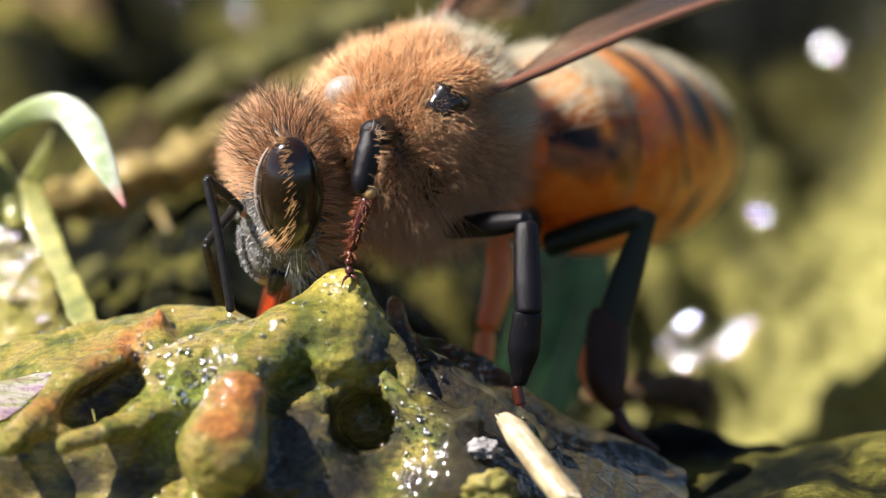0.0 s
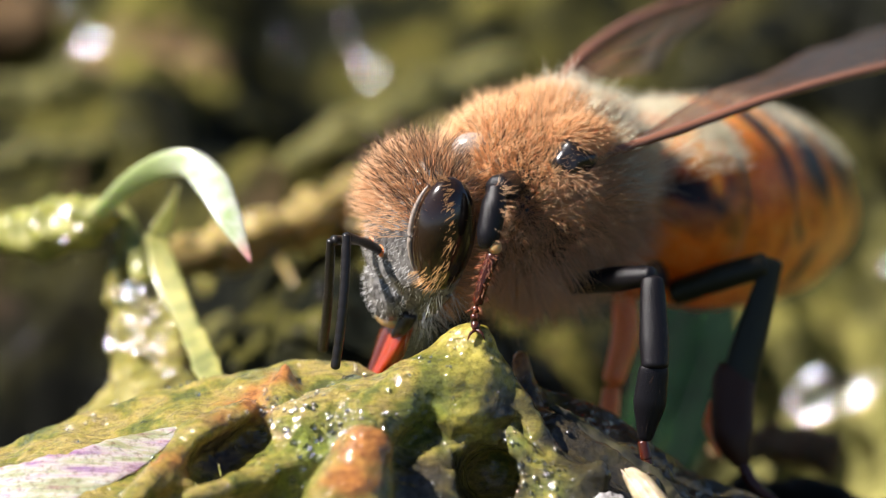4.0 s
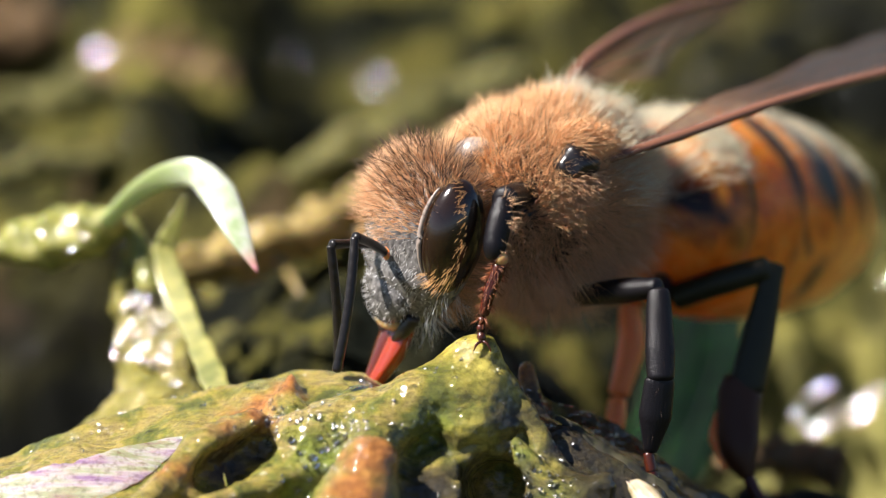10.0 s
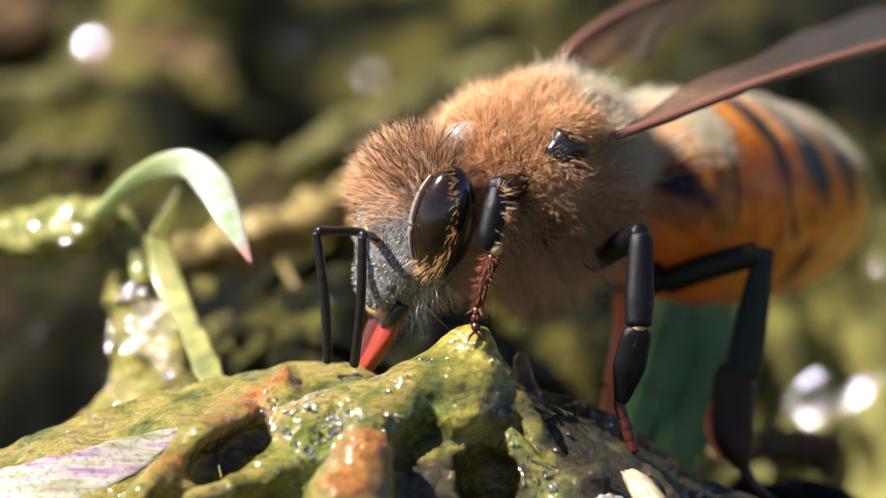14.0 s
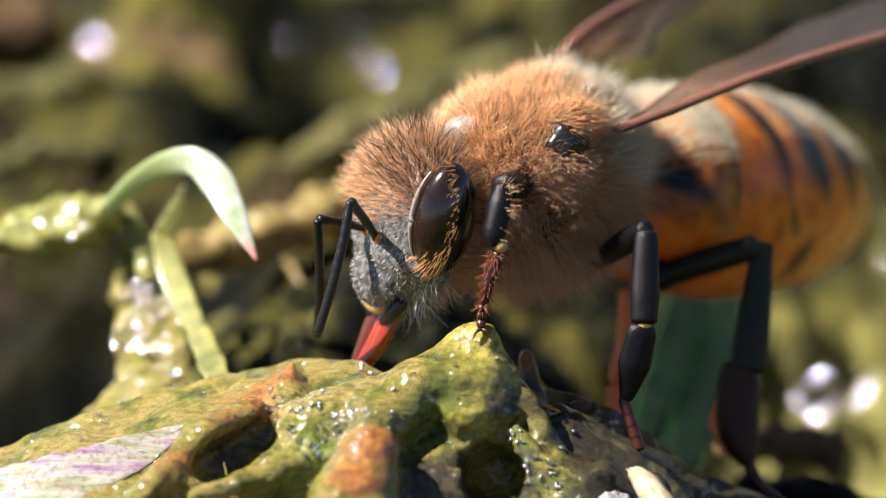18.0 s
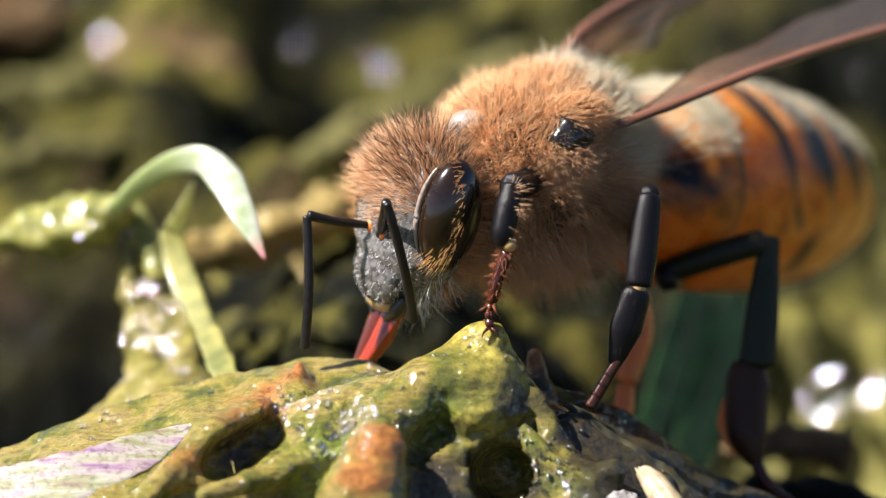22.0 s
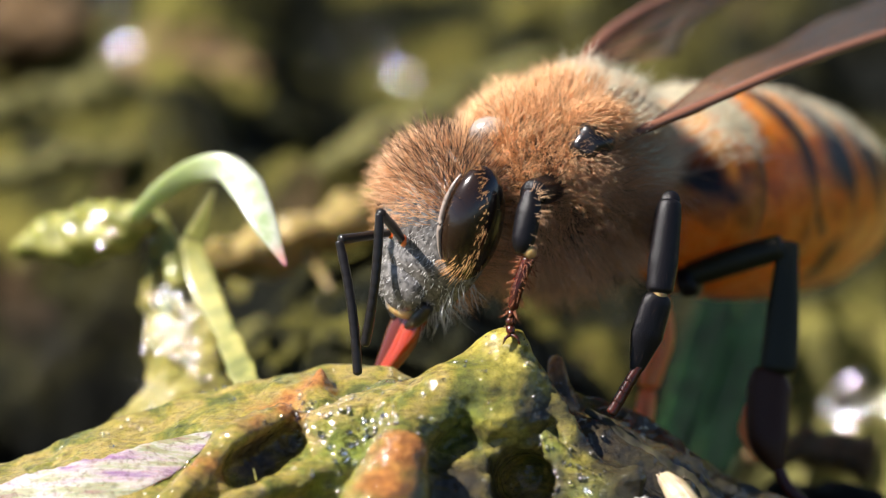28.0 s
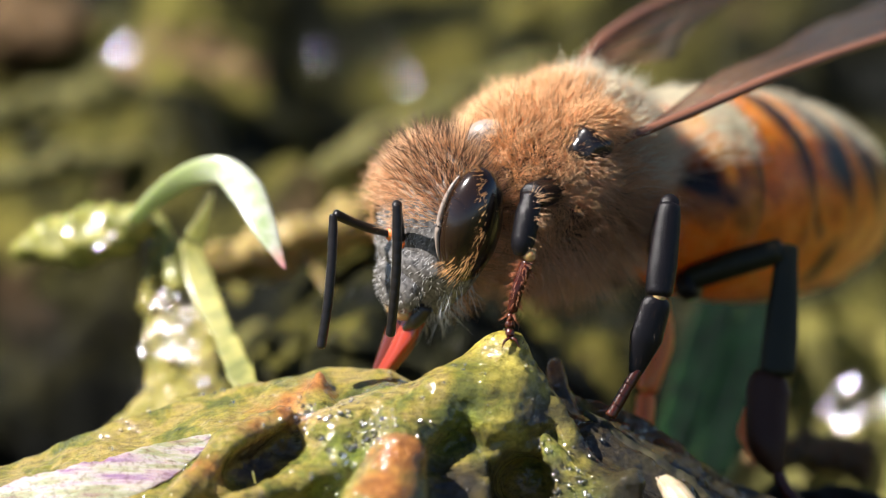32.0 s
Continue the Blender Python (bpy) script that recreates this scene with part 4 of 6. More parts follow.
clypeus_vf = ball((0, 0.60, -0.95), (0.72, 0.36, 0.62), nu=28, nv=18)
part("clypeus", clypeus_vf, FACE, head, "grey bristled clypeus")
p, n = scatter(clypeus_vf, 350, 91)
part("clypeus_fuzz", hairs(p, n + np.array((0, 0, -0.9)), 0.08, 0.005, (0, 0, -0.1), 0.4, 92), HAIR_WHITE, head, kind="stuff")
part("labrum", ball((0, 0.50, -1.52), (0.40, 0.24, 0.2), nu=22, nv=14), JOINT, head, "tan upper lip")
for sx in (-1, 1):
    part("mandible", tube([(0.55 * sx, 0.3, -1.25), (0.45 * sx, 0.42, -1.6), (0.2 * sx, 0.48, -1.85)], [0.16, 0.14, 0.06], 12, 12), DARK, head, "dark brown jaw")
    part("galea", tube([(0.22 * sx, 0.24, -1.55), (0.20 * sx, 0.42, -2.1), (0.08 * sx, 0.82, -2.9)], [0.25, 0.22, 0.07], 16, 12, 0.7), GALEA if sx > 0 else PROBOSCIS, head, "glossy dark mouth sheath" if sx > 0 else "wet orange mouth sheath")
    part("palp", tube([(0.26 * sx, 0.35, -1.7), (0.32 * sx, 0.42, -2.1), (0.25 * sx, 0.5, -2.35)], [0.06, 0.06, 0.03], 10, 8), RED_BROWN, head)
part("tongue", tube([(-0.05, 0.2, -1.6), (-0.10, 0.40, -2.2), (-0.02, 0.84, -3.05)], [0.2, 0.22, 0.11], 18, 12), PROBOSCIS, head, "red-orange tongue")

for sx in (-1, 1):
    part("antenna_socket", ball((0.22 * sx, 0.84, -0.13), (0.13, 0.09, 0.13), nu=16, nv=12), ORANGE_LEG, head, "orange antenna socket")

# antennae: a scape and a ringed flagellum each
scape_mesh = joined(tube([(0, 0, 0), (0.03, 0, 0.6), (0, 0, 1.25)], [0.07, 0.09, 0.085, 0.10], 16, 12, 1.0, (0, 1, 0)), ball((0, 0, -0.02), (0.1, 0.1, 0.1), nu=12, nv=8))
fl_path = [(0.10 * math.sin(math.pi * k / 44), 0, 2.52 * k / 44) for k in range(45)]
fl_rad = [(0.085 + 0.006 * (k % 4 != 0)) * (0.9 if k < 4 else 1.0) * (0.55 if k == 44 else 1) for k in range(45)]
flag_mesh = tube(fl_path, fl_rad, 89, 12, 1.0, (0, 1, 0))
antenna_parts = {}
for side_name in ("near", "far"):
    antenna_parts[side_name] = (part("scape", scape_mesh, ANTENNA, head), part("flagellum", flag_mesh, ANTENNA, head, "dark ringed feeler"))

# wings
def wing(name, lead, trail, veins, parent, label):
    n = 40
    A, B = smooth_path(lead, n), smooth_path(trail, n)
    m = 14
    V = np.array([[A[i] + (B[i] - A[i]) * (j / (m - 1)) for j in range(m)] for i in range(n)])
    nrm = np.cross(V[n // 2, m - 1] - V[n // 2, 0], V[-1, 0] - V[0, 0])
    nrm /= np.linalg.norm(nrm)
    ii, jj = np.meshgrid(np.arange(n), np.arange(m), indexing="ij")
    V = V + nrm * (0.05 * np.sin(ii * 0.55 + jj * 0.9) * (jj / (m - 1)))[..., None]
    top, bot = V.reshape(-1, 3), (V - nrm * 0.012).reshape(-1, 3)
    F = [(i * m + j, i * m + j + 1, (i + 1) * m + j + 1, (i + 1) * m + j) for i in range(n - 1) for j in range(m - 1)]
    F2 = [tuple(n * m + k for k in f[::-1]) for f in F]
    w = part(name, (np.vstack([top, bot]), F + F2, np.tile(ii.ravel() / (n - 1), 2)), WING, parent, label)
    part("leading_vein", tube(A + nrm * 0.004, [0.10, 0.11, 0.11, 0.10, 0.08, 0.05], n, 12, 0.8, rough=0.12), VEIN, w)
    for f0, f1, r in veins:
        path = [A[i] + (B[i] - A[i]) * (f0 + (f1 - f0) * i / (n - 1)) + nrm * 0.05 * math.sin(i * 0.55 + (f0 + (f1 - f0) * i / (n - 1)) * 11.7) * (f0 + (f1 - f0) * i / (n - 1)) for i in range(0, n, 3)]
        part("wing_vein", tube(path, [r, r * 0.8, r * 0.4], 30, 8), VEIN, w)
    return w


WING_ROOT = (3.14, 1.67, 1.47)
left_wing = wing("forewing", [(3.14, 1.67, 1.47), (4.56, 2.35, 1.82), (6.49, 3.50, 2.25), (8.67, 5.08, 2.43), (11.14, 7.03, 2.45), (12.77, 8.63, 2.15)],
                 [(3.25, 1.88, 1.44), (4.20, 3.12, 1.58), (5.52, 5.02, 1.74), (6.76, 6.62, 1.71), (7.67, 7.74, 1.80), (8.83, 9.27, 1.58), (11.63, 10.29, 1.42)],
                 [(0.15, 0.25, 0.025), (0.3, 0.55, 0.018), (0.6, 0.8, 0.015), (0.97, 0.97, 0.02)], thorax, "smoky brown transparent wing with dark veins")
right_wing = wing("forewing", [(2.57, 5.56, 1.48), (3.12, 6.54, 1.77), (4.01, 7.87, 1.85), (5.14, 9.34, 1.77), (6.40, 10.76, 1.54)],
                  [(2.67, 5.54, 1.44), (3.54, 5.96, 1.41), (4.41, 6.57, 1.30), (4.79, 7.70, 1.45), (6.28, 10.51, 1.46)],
                  [(0.2, 0.3, 0.03), (0.5, 0.6, 0.03)], thorax, "far wing, smoky and transparent")
part("wing_hinge", tube([(2.33, 1.37, 1.39), (2.67, 1.39, 1.58), (3.17, 1.53, 1.53)], [0.24, 0.38, 0.20], 16, 14, 0.8, rough=0.3), DARK, thorax, "black wing hinge plate")
part("shoulder_lobe", ball((0.87, 1.95, 1.49), (0.40, 0.30, 0.34), nu=24, nv=16), PLATE, thorax, "bare shiny shoulder plate")


# legs
def spines(path, radius, count, seed, length=0.16, material=HAIR_BROWN):
    vf = tube(path, radius, 20, 10)
    p, n = scatter(vf[:2], count, seed)
    return hairs(p, n + np.array((0, 0, -0.6)), length, 0.008, (0, 0, -0.1), 0.2, seed)


def claws(at, seed, s=1.0):
    at = np.asarray(at)
    return joined(*[tube([at, at + np.array((0.10 * k, -0.08, -0.03)) * s, at + np.array((0.16 * k, -0.12, -0.16)) * s], [0.035 * s, 0.03 * s, 0.008 * s], 8, 6) for k in (-1, 1)])


fore = part("foreleg", tube([(2.10, 1.27, 0.74), (1.61, 0.19, 1.00)], [0.25, 0.27], 10, 14), LEG_DARK, bee, "dark foreleg with red-brown clawed foot")
part("tibia", tube([(1.63, -0.05, 1.20), (1.57, -0.30, 0.86), (1.47, -0.54, 0.40), (1.49, -0.58, 0.16)], [0.15, 0.24, 0.22, 0.15], 22, 16), LEG_DARK, fore)
part("joint", ball((1.59, -0.67, 0.21), (0.13, 0.1, 0.13), nu=14, nv=10), JOINT, fore)
part("basitarsus", tube([(1.57, -0.61, 0.09), (1.38, -0.80, -0.39), (1.27, -0.88, -0.84)], [0.13, 0.12, 0.1], 18, 12), RED_BROWN, fore)
for k, (a, b) in enumerate((((1.27, -0.88, -0.84), (1.23, -0.93, -0.97)), ((1.23, -0.93, -0.97), (1.22, -0.94, -1.12)), ((1.22, -0.94, -1.12), (1.25, -1.05, -1.26)))):
    part("tarsus_segment", tube([a, b], [0.06, 0.09, 0.07], 8, 10), RED_BROWN, fore)
part("claw", claws((1.25, -1.05, -1.26), 1), RED_BROWN, fore)
part("leg_bristles", spines([(1.57, -0.61, 0.09), (1.38, -0.80, -0.39), (1.25, -0.94, -1.00)], [0.13, 0.12, 0.09], 150, 81, 0.17), HAIR_LEG, fore, kind="stuff")
p, n = scatter(tube([(1.63, -0.05, 1.20), (1.57, -0.30, 0.86), (1.49, -0.62, 0.21)], [0.2, 0.27, 0.2], 20, 12)[:2], 200, 82, lambda p, n: n[:, 0] > 0.1)
part("tibia_hair", hairs(p, n + np.array((0.6, -0.1, 0.0)), 0.26, 0.0035, (0, 0, -0.2), 0.38, 83), HAIR_TAN, fore, kind="stuff")

mid_leg = part("middle_leg", tube([(2.92, 2.67, -1.41), (3.44, 2.44, -1.43)], [0.3, 0.32], 8, 14), LEG_DARK, bee, "black middle leg")
mid_femur = part("femur", tube([(0, 0, -0.05), (0, 0, 0.8), (0, 0, 2.2)], [0.17, 0.24, 0.2], 18, 16, 1.0, (0, 1, 0)), LEG_DARK, mid_leg)
mid_tibia = part("tibia", tube([(0, 0, 0), (0, 0, 0.25), (0, 0, 1.2), (0, 0, 1.80)], [0.17, 0.23, 0.28, 0.25], 22, 18, 0.75, (0, 1, 0)), LEG_DARK, mid_leg)
mid_basi = part("basitarsus", tube([(0, 0, -0.05), (0, 0, 0.15), (0, 0, 0.8), (0, 0, 1.50)], [0.15, 0.28, 0.31, 0.12], 22, 18, 0.6, (0, 1, 0)), LEG_DARK, mid_leg)
mid_joint = part("joint", ball((0, 0, 0), (0.15, 0.13, 0.15), nu=16, nv=12), JOINT, mid_leg)
mid_tarsus = part("tarsus", joined(*[tube([(0, 0, 0.22 * k - 0.14), (0, 0, 0.22 * k + 0.26)], [0.10, 0.11, 0.12], 8, 10, 1.0, (0, 1, 0)) for k in range(4)]), RED_BROWN, mid_leg)

for seg, length, rad, seed in ((mid_tibia, 1.7, [0.19, 0.25, 0.30, 0.27], 84), (mid_basi, 1.4, [0.17, 0.30, 0.33, 0.18], 85)):
    p, n = scatter(tube([(0, 0, 0), (0, 0, length)], rad, 20, 14, 0.75, (0, 1, 0))[:2], 30, seed)
    fringe = hairs(p, n * 0.6 + np.array((0, 0, 0.8)), 0.15, 0.0022, (0, 0, 0.1), 0.15, seed)
    part("leg_fringe", fringe, HAIR_DARK, mid_leg, kind="stuff").name = "tibia_fringe" if seed == 84 else "basitarsus_fringe"
hind = part("hind_leg", tube([(4.42, 3.18, -2.01), (4.83, 3.04, -1.82)], [0.3, 0.3], 8, 14), LEG_DARK, bee, "black pollen-basket hind leg")
hind_femur = part("femur", tube([(4.57, 3.14, -1.84), (5.46, 2.98, -1.44), (6.41, 2.89, -1.11)], [0.24, 0.26, 0.24], 18, 16), HIND_DARK, hind)
hind_tibia = part("tibia", tube([(0, 0, -0.12), (0, 0, 0.3), (0, 0, 1.5), (0, 0, 2.4)], [0.20, 0.22, 0.33, 0.37], 24, 18, 0.5, (0, 1, 0)), HIND_DARK, hind)
part("basitarsus", tube([(6.24, 2.03, -3.26), (6.11, 1.89, -3.60), (6.09, 1.44, -4.44), (6.28, 1.23, -4.98)], [0.36, 0.43, 0.38, 0.14], 24, 18, 0.5, (0, 1, 0)), RED_BROWN_DARK, hind)
part("tarsus", tube([(6.26, 1.25, -4.94), (6.51, 0.99, -5.30), (7.03, 0.76, -5.59)], [0.12, 0.12, 0.06], 16, 10), RED_BROWN, hind)
# sun through the basitarsus edge, built as an added orange strip
part("lit_leg_rim", tube([(5.69, 1.89, -3.89), (5.62, 1.59, -4.33), (5.86, 1.30, -4.79)], [0.03, 0.10, 0.04], 16, 10), ORANGE_LEG, hind)

# the far leg's strong amber also paints in the sun shining through
far_mid = part("middle_leg", tube([(4.05, 3.39, -2.28), (4.09, 3.08, -3.07), (3.84, 2.53, -3.88)], [0.2, 0.27, 0.2], 20, 14), ORANGE_LEG, bee, "amber middle leg, its sunlit look put into the colour")
part("tarsus", tube([(3.84, 2.53, -3.88), (3.76, 2.20, -4.43), (3.57, 1.91, -4.88)], [0.17, 0.2, 0.08], 16, 12), ORANGE_LEG, far_mid)

# ---- sprout and other plant pieces ----
def leaf(path, widths, normal, thick=0.06, n=48, m=12, curl=0.25, ragged=0.0):
    P = smooth_path(path, n)
    W = np.interp(np.linspace(0, 1, n), np.linspace(0, 1, len(widths)), widths)
    W = W * (1 + ragged * vnoise(*(P.T * 3.0), 131) + 0.5 * ragged * vnoise(*(P.T * 8.0), 132))
    T = np.gradient(P, axis=0)
    T /= np.linalg.norm(T, axis=1)[:, None]
    N = np.asarray(normal, float) - T * (T @ np.asarray(normal, float))[:, None]
    N /= np.linalg.norm(N, axis=1)[:, None]
    B = np.cross(T, N)
    ang = np.linspace(0, 2 * np.pi, m, endpoint=False)
    V = P[:, None] + W[:, None, None] * (B[:, None] * np.cos(ang)[None, :, None] + N[:, None] * (np.sin(ang) * thick / 0.3 + curl * np.cos(ang) ** 2)[None, :, None])
    F = [(i * m + j, i * m + (j + 1) % m, (i + 1) * m + (j + 1) % m, (i + 1) * m + j) for i in range(n - 1) for j in range(m)]
    F += [tuple(range(m))[::-1], tuple((n - 1) * m + k for k in range(m))]
    return V.reshape(-1, 3), F, np.repeat(np.linspace(0, 1, n), m)


sprout = new("sprout")
sprout.empty_display_size = 0.001
tagged(sprout, "pale curled seedling leaf on a wet yellow-green stem", "sprout")
part("leaf", leaf([(-5.89, 5.03, -1.42), (-5.28, 4.78, -0.71), (-4.68, 4.44, -0.21), (-4.11, 4.09, -0.01), (-3.68, 3.40, -0.14), (-3.31, 2.57, -0.57), (-2.91, 1.91, -1.14)], [0.14, 0.2, 0.24, 0.27, 0.34, 0.25, 0.02], (0.25, -1, 0.35), curl=0.0), LEAF_GREEN, sprout, "pale green curled leaf with a pink tip")
part("bud", tube([(-8.22, 6.29, -2.59), (-7.62, 6.18, -2.31), (-6.85, 5.95, -2.10), (-6.12, 5.54, -1.76), (-5.60, 5.28, -1.34)], [0.12, 0.38, 0.55, 0.45, 0.2], 40, 24, rough=0.28), STEM_YELLOW, sprout)
part("spike", leaf([(-4.36, 5.52, -1.02), (-4.56, 5.22, -1.48), (-4.74, 4.84, -1.90), (-4.54, 4.20, -2.40), (-4.24, 3.41, -2.76), (-3.98, 2.66, -3.02), (-3.72, 1.79, -3.29), (-3.42, 0.71, -3.58)], [0.02, 0.12, 0.25, 0.26, 0.22, 0.22, 0.26, 0.3], (0.1, -1, 0.3), 0.05, 70, 14, 0.1, 0.14), STEM_YELLOW, sprout, "thin yellow-green blade")
part("stem", tube([(-5.70, 5.92, -1.35), (-5.34, 5.61, -1.86), (-5.15, 5.22, -2.29), (-5.03, 4.81, -2.76)], [0.14, 0.18, 0.22, 0.2], 36, 18, 0.6, (0, 1, 0), 0.3), STEM_YELLOW, sprout)


def sprout_base(x, y, z):
    d = capsule(x, y, z, (-5.38, 5.66, -2.28), (-5.38, 5.16, -3.24), 0.22, 0.36)
    for a, b, ra, rb in (((-5.38, 5.16, -3.24), (-5.14, 4.21, -4.00), 0.36, 0.5), ((-5.14, 4.21, -4.00), (-4.74, 2.81, -4.80), 0.5, 0.75), ((-4.66, 4.71, -3.28), (-4.37, 3.45, -4.27), 0.25, 0.5),
                         ((-4.75, 3.64, -4.35), (-6.02, 2.77, -4.90), 0.5, 0.4)):
        d = unite(d, capsule(x, y, z, a, b, ra, rb), 0.3)
    return d + 0.12 * fbm(x * 2.3, y * 2.3, z * 2.3, 3, 41)


base_vf = skin(sprout_base, (-7.5, 2.4, -6.6), (-2.6, 7.6, -0.3), 0.08)
part("root_mass", base_vf, YELLOW_ALGAE, sprout, "wet yellow-green root mass")

far_stem = thing("root_strand", (0, 0, 0), "ochre root strand lying behind the seedling", "root")
part("strand", tube([(-4.96, 7.30, -3.29), (-3.34, 8.33, -3.41), (-2.03, 9.44, -3.33), (-0.94, 11.47, -3.65), (1.33, 15.66, -3.96)], [0.4, 0.45, 0.45, 0.5, 0.6], 60, 20, rough=0.4), OCHRE, far_stem)
part("rootlet", tube([(-2.90, 8.55, -3.39), (-2.46, 8.23, -3.67), (-2.13, 7.61, -4.13)], [0.16, 0.12, 0.06], 20, 10, rough=0.3), OCHRE, far_stem)
part("rootlet", tube([(-1.60, 10.25, -3.47), (-1.04, 9.79, -3.53), (-0.27, 9.63, -3.40)], [0.18, 0.12, 0.06], 20, 10, rough=0.3), OCHRE, far_stem)

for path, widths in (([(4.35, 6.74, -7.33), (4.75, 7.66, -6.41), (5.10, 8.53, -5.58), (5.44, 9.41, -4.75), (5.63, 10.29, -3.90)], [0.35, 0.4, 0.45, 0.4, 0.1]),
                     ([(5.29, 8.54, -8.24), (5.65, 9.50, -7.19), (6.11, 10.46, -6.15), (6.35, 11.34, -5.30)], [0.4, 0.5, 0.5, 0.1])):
    blade = thing("grass_blade", (0, 0, 0), "green grass blade behind the bee, shade put into its colour", "grass", "grass blades")
    part("blade", leaf(path, widths, (0, -1, 0.2)), BLADE_SHADED, blade)
    part("midrib", tube([(a, b - 0.1, c) for a, b, c in path], [0.07, 0.06, 0.05, 0.04, 0.02], 24, 8), BLADE_SHADED, blade)

strip = thing("leaf_strip", (0, 0, 0), "dark rotting leaf strip lying over the mat", "leaf")
part("strip", tube([(2.61, -0.55, -2.96), (3.23, -0.84, -3.29), (3.91, -1.13, -3.73), (4.47, -1.31, -4.05), (5.04, -1.60, -4.49)], [0.06, 0.16, 0.13, 0.20, 0.12], 44, 16, 0.55, (0, -0.5, 0.8), 0.5, 6), ROT, strip)
straw = thing("straw_stub", (0, 0, 0), "pale broken straw piece lying on the mat", "straw")
part("stalk", tube([(3.99, -2.48, -3.46), (4.27, -2.86, -3.62), (4.76, -3.77, -3.98), (5.25, -4.54, -4.30)], [0.12, 0.25, 0.27, 0.27], 24, 14, rough=0.06), STRAW, straw)
straw_line = [(3.99, -2.48, -3.46), (4.27, -2.86, -3.62), (4.76, -3.77, -3.98), (5.25, -4.54, -4.30)]
for turn in (-0.9, -0.35, 0.2, 0.7):
    off = np.array((0.24 * math.sin(turn), -0.16 * math.cos(turn), 0.19 * math.cos(turn)))
    part("fibre", tube([np.array(q) + off * (0.55 if k == 0 else 1.0) for k, q in enumerate(straw_line)], [0.015, 0.035, 0.03, 0.03], 20, 8, rough=0.2), STRAW, straw)
part("broken_end", tube([np.array(straw_line[0]) + np.array((-0.02, -0.05, 0.03)), np.array(straw_line[0]) + np.array((0.06, -0.08, -0.04))], [0.05, 0.10], 8, 12, rough=0.3), ROT, straw, "dark frayed end")

pale_leaf = thing("bleached_leaf", (0, 0, 0), "bleached pink and cream dead leaf lying on wet algae", "leaf")
part("blade", leaf([(-9.38, -2.66, -4.61), (-7.73, -2.56, -4.08), (-6.59, -2.53, -3.73), (-5.57, -2.20, -3.47), (-4.77, -1.61, -3.32), (-4.20, -1.21, -3.15)], [0.5, 0.60, 0.56, 0.48, 0.32, 0.06], (-0.25, -0.62, 0.74), 0.05, 110, 20, 0.12, 0.12), BLEACHED, pale_leaf)
part("midrib", tube([(a, b - 0.02, c + 0.02) for a, b, c in [(-9.38, -2.66, -4.61), (-7.73, -2.56, -4.08), (-6.59, -2.53, -3.73), (-5.57, -2.20, -3.47), (-4.77, -1.61, -3.32), (-4.20, -1.21, -3.15)]], [0.04, 0.03, 0.004], 60, 8, rough=0.2), BLEACHED, pale_leaf)
crumb = part("soil_crumb", ball((3.66, -2.86, -3.94), (1, 1, 1), nu=36, nv=24, shape=lambda d: d * np.array((0.30, 0.22, 0.16)) * (1 + 0.45 * fbm(*(d.T * 2.6), 3, 88))[:, None]), CRUMB)
tagged(crumb, "pale grey soil crumb beside the straw", "soil crumb")
nub = part("algae_nub", ball((3.77, -4.08, -4.26), (1, 1, 1), nu=40, nv=26, shape=lambda d: d * np.array((0.48, 0.36, 0.34)) * (1 + 0.35 * fbm(*(d.T * 2.2), 3, 89))[:, None]), YELLOW_ALGAE)
tagged(nub, "wet yellow-green algae nub beside the straw", "algae")
filament = part("algae_filament", tube([(-3.40, -2.60, -3.50), (-3.44, -2.80, -3.17)], [0.02, 0.012], 10, 8), STRAW)
tagged(filament, "short pale algae filament standing on the mat", "filament")

# ---- water drops and film, shaped and tilted to glint in the sun ----
def vertex_normals(V, F):
    V, n = np.asarray(V), np.zeros((len(V), 3))
    Q = np.array([f for f in F if len(f) == 4])
    c = np.cross(V[Q[:, 2]] - V[Q[:, 0]], V[Q[:, 3]] - V[Q[:, 1]])
    for k in range(4):
        np.add.at(n, Q[:, k], c)
    return n / (np.linalg.norm(n, axis=1)[:, None] + 1e-12)


# halfway between sun and camera, so each flat drop mirrors the sun
GLINT_TILT = np.array((Vector((0, -0.927, 0.375)) + SUN_DIR).normalized())
drop_data = {}


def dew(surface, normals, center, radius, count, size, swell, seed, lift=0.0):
    """Drops of about that size, at places of the surface round center, all tilted to glint."""
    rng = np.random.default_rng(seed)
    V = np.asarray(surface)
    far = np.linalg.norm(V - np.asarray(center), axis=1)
    pick = np.argwhere((far < radius) & (normals @ GLINT_TILT > 0.25)).ravel()
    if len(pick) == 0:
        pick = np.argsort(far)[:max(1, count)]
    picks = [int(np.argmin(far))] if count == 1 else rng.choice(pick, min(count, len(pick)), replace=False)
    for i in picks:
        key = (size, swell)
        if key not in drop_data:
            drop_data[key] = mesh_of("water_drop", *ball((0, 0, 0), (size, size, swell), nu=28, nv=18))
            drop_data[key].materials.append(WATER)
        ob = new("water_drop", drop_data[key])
        up = GLINT_TILT + rng.normal(0, 0.02, 3)
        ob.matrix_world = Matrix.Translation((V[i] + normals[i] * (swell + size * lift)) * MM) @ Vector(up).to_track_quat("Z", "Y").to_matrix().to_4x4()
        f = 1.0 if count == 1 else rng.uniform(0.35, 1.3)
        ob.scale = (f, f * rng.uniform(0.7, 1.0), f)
        tagged(ob, "clear flat water drop tilted to glint on the wet algae", "water drop", "water drops")


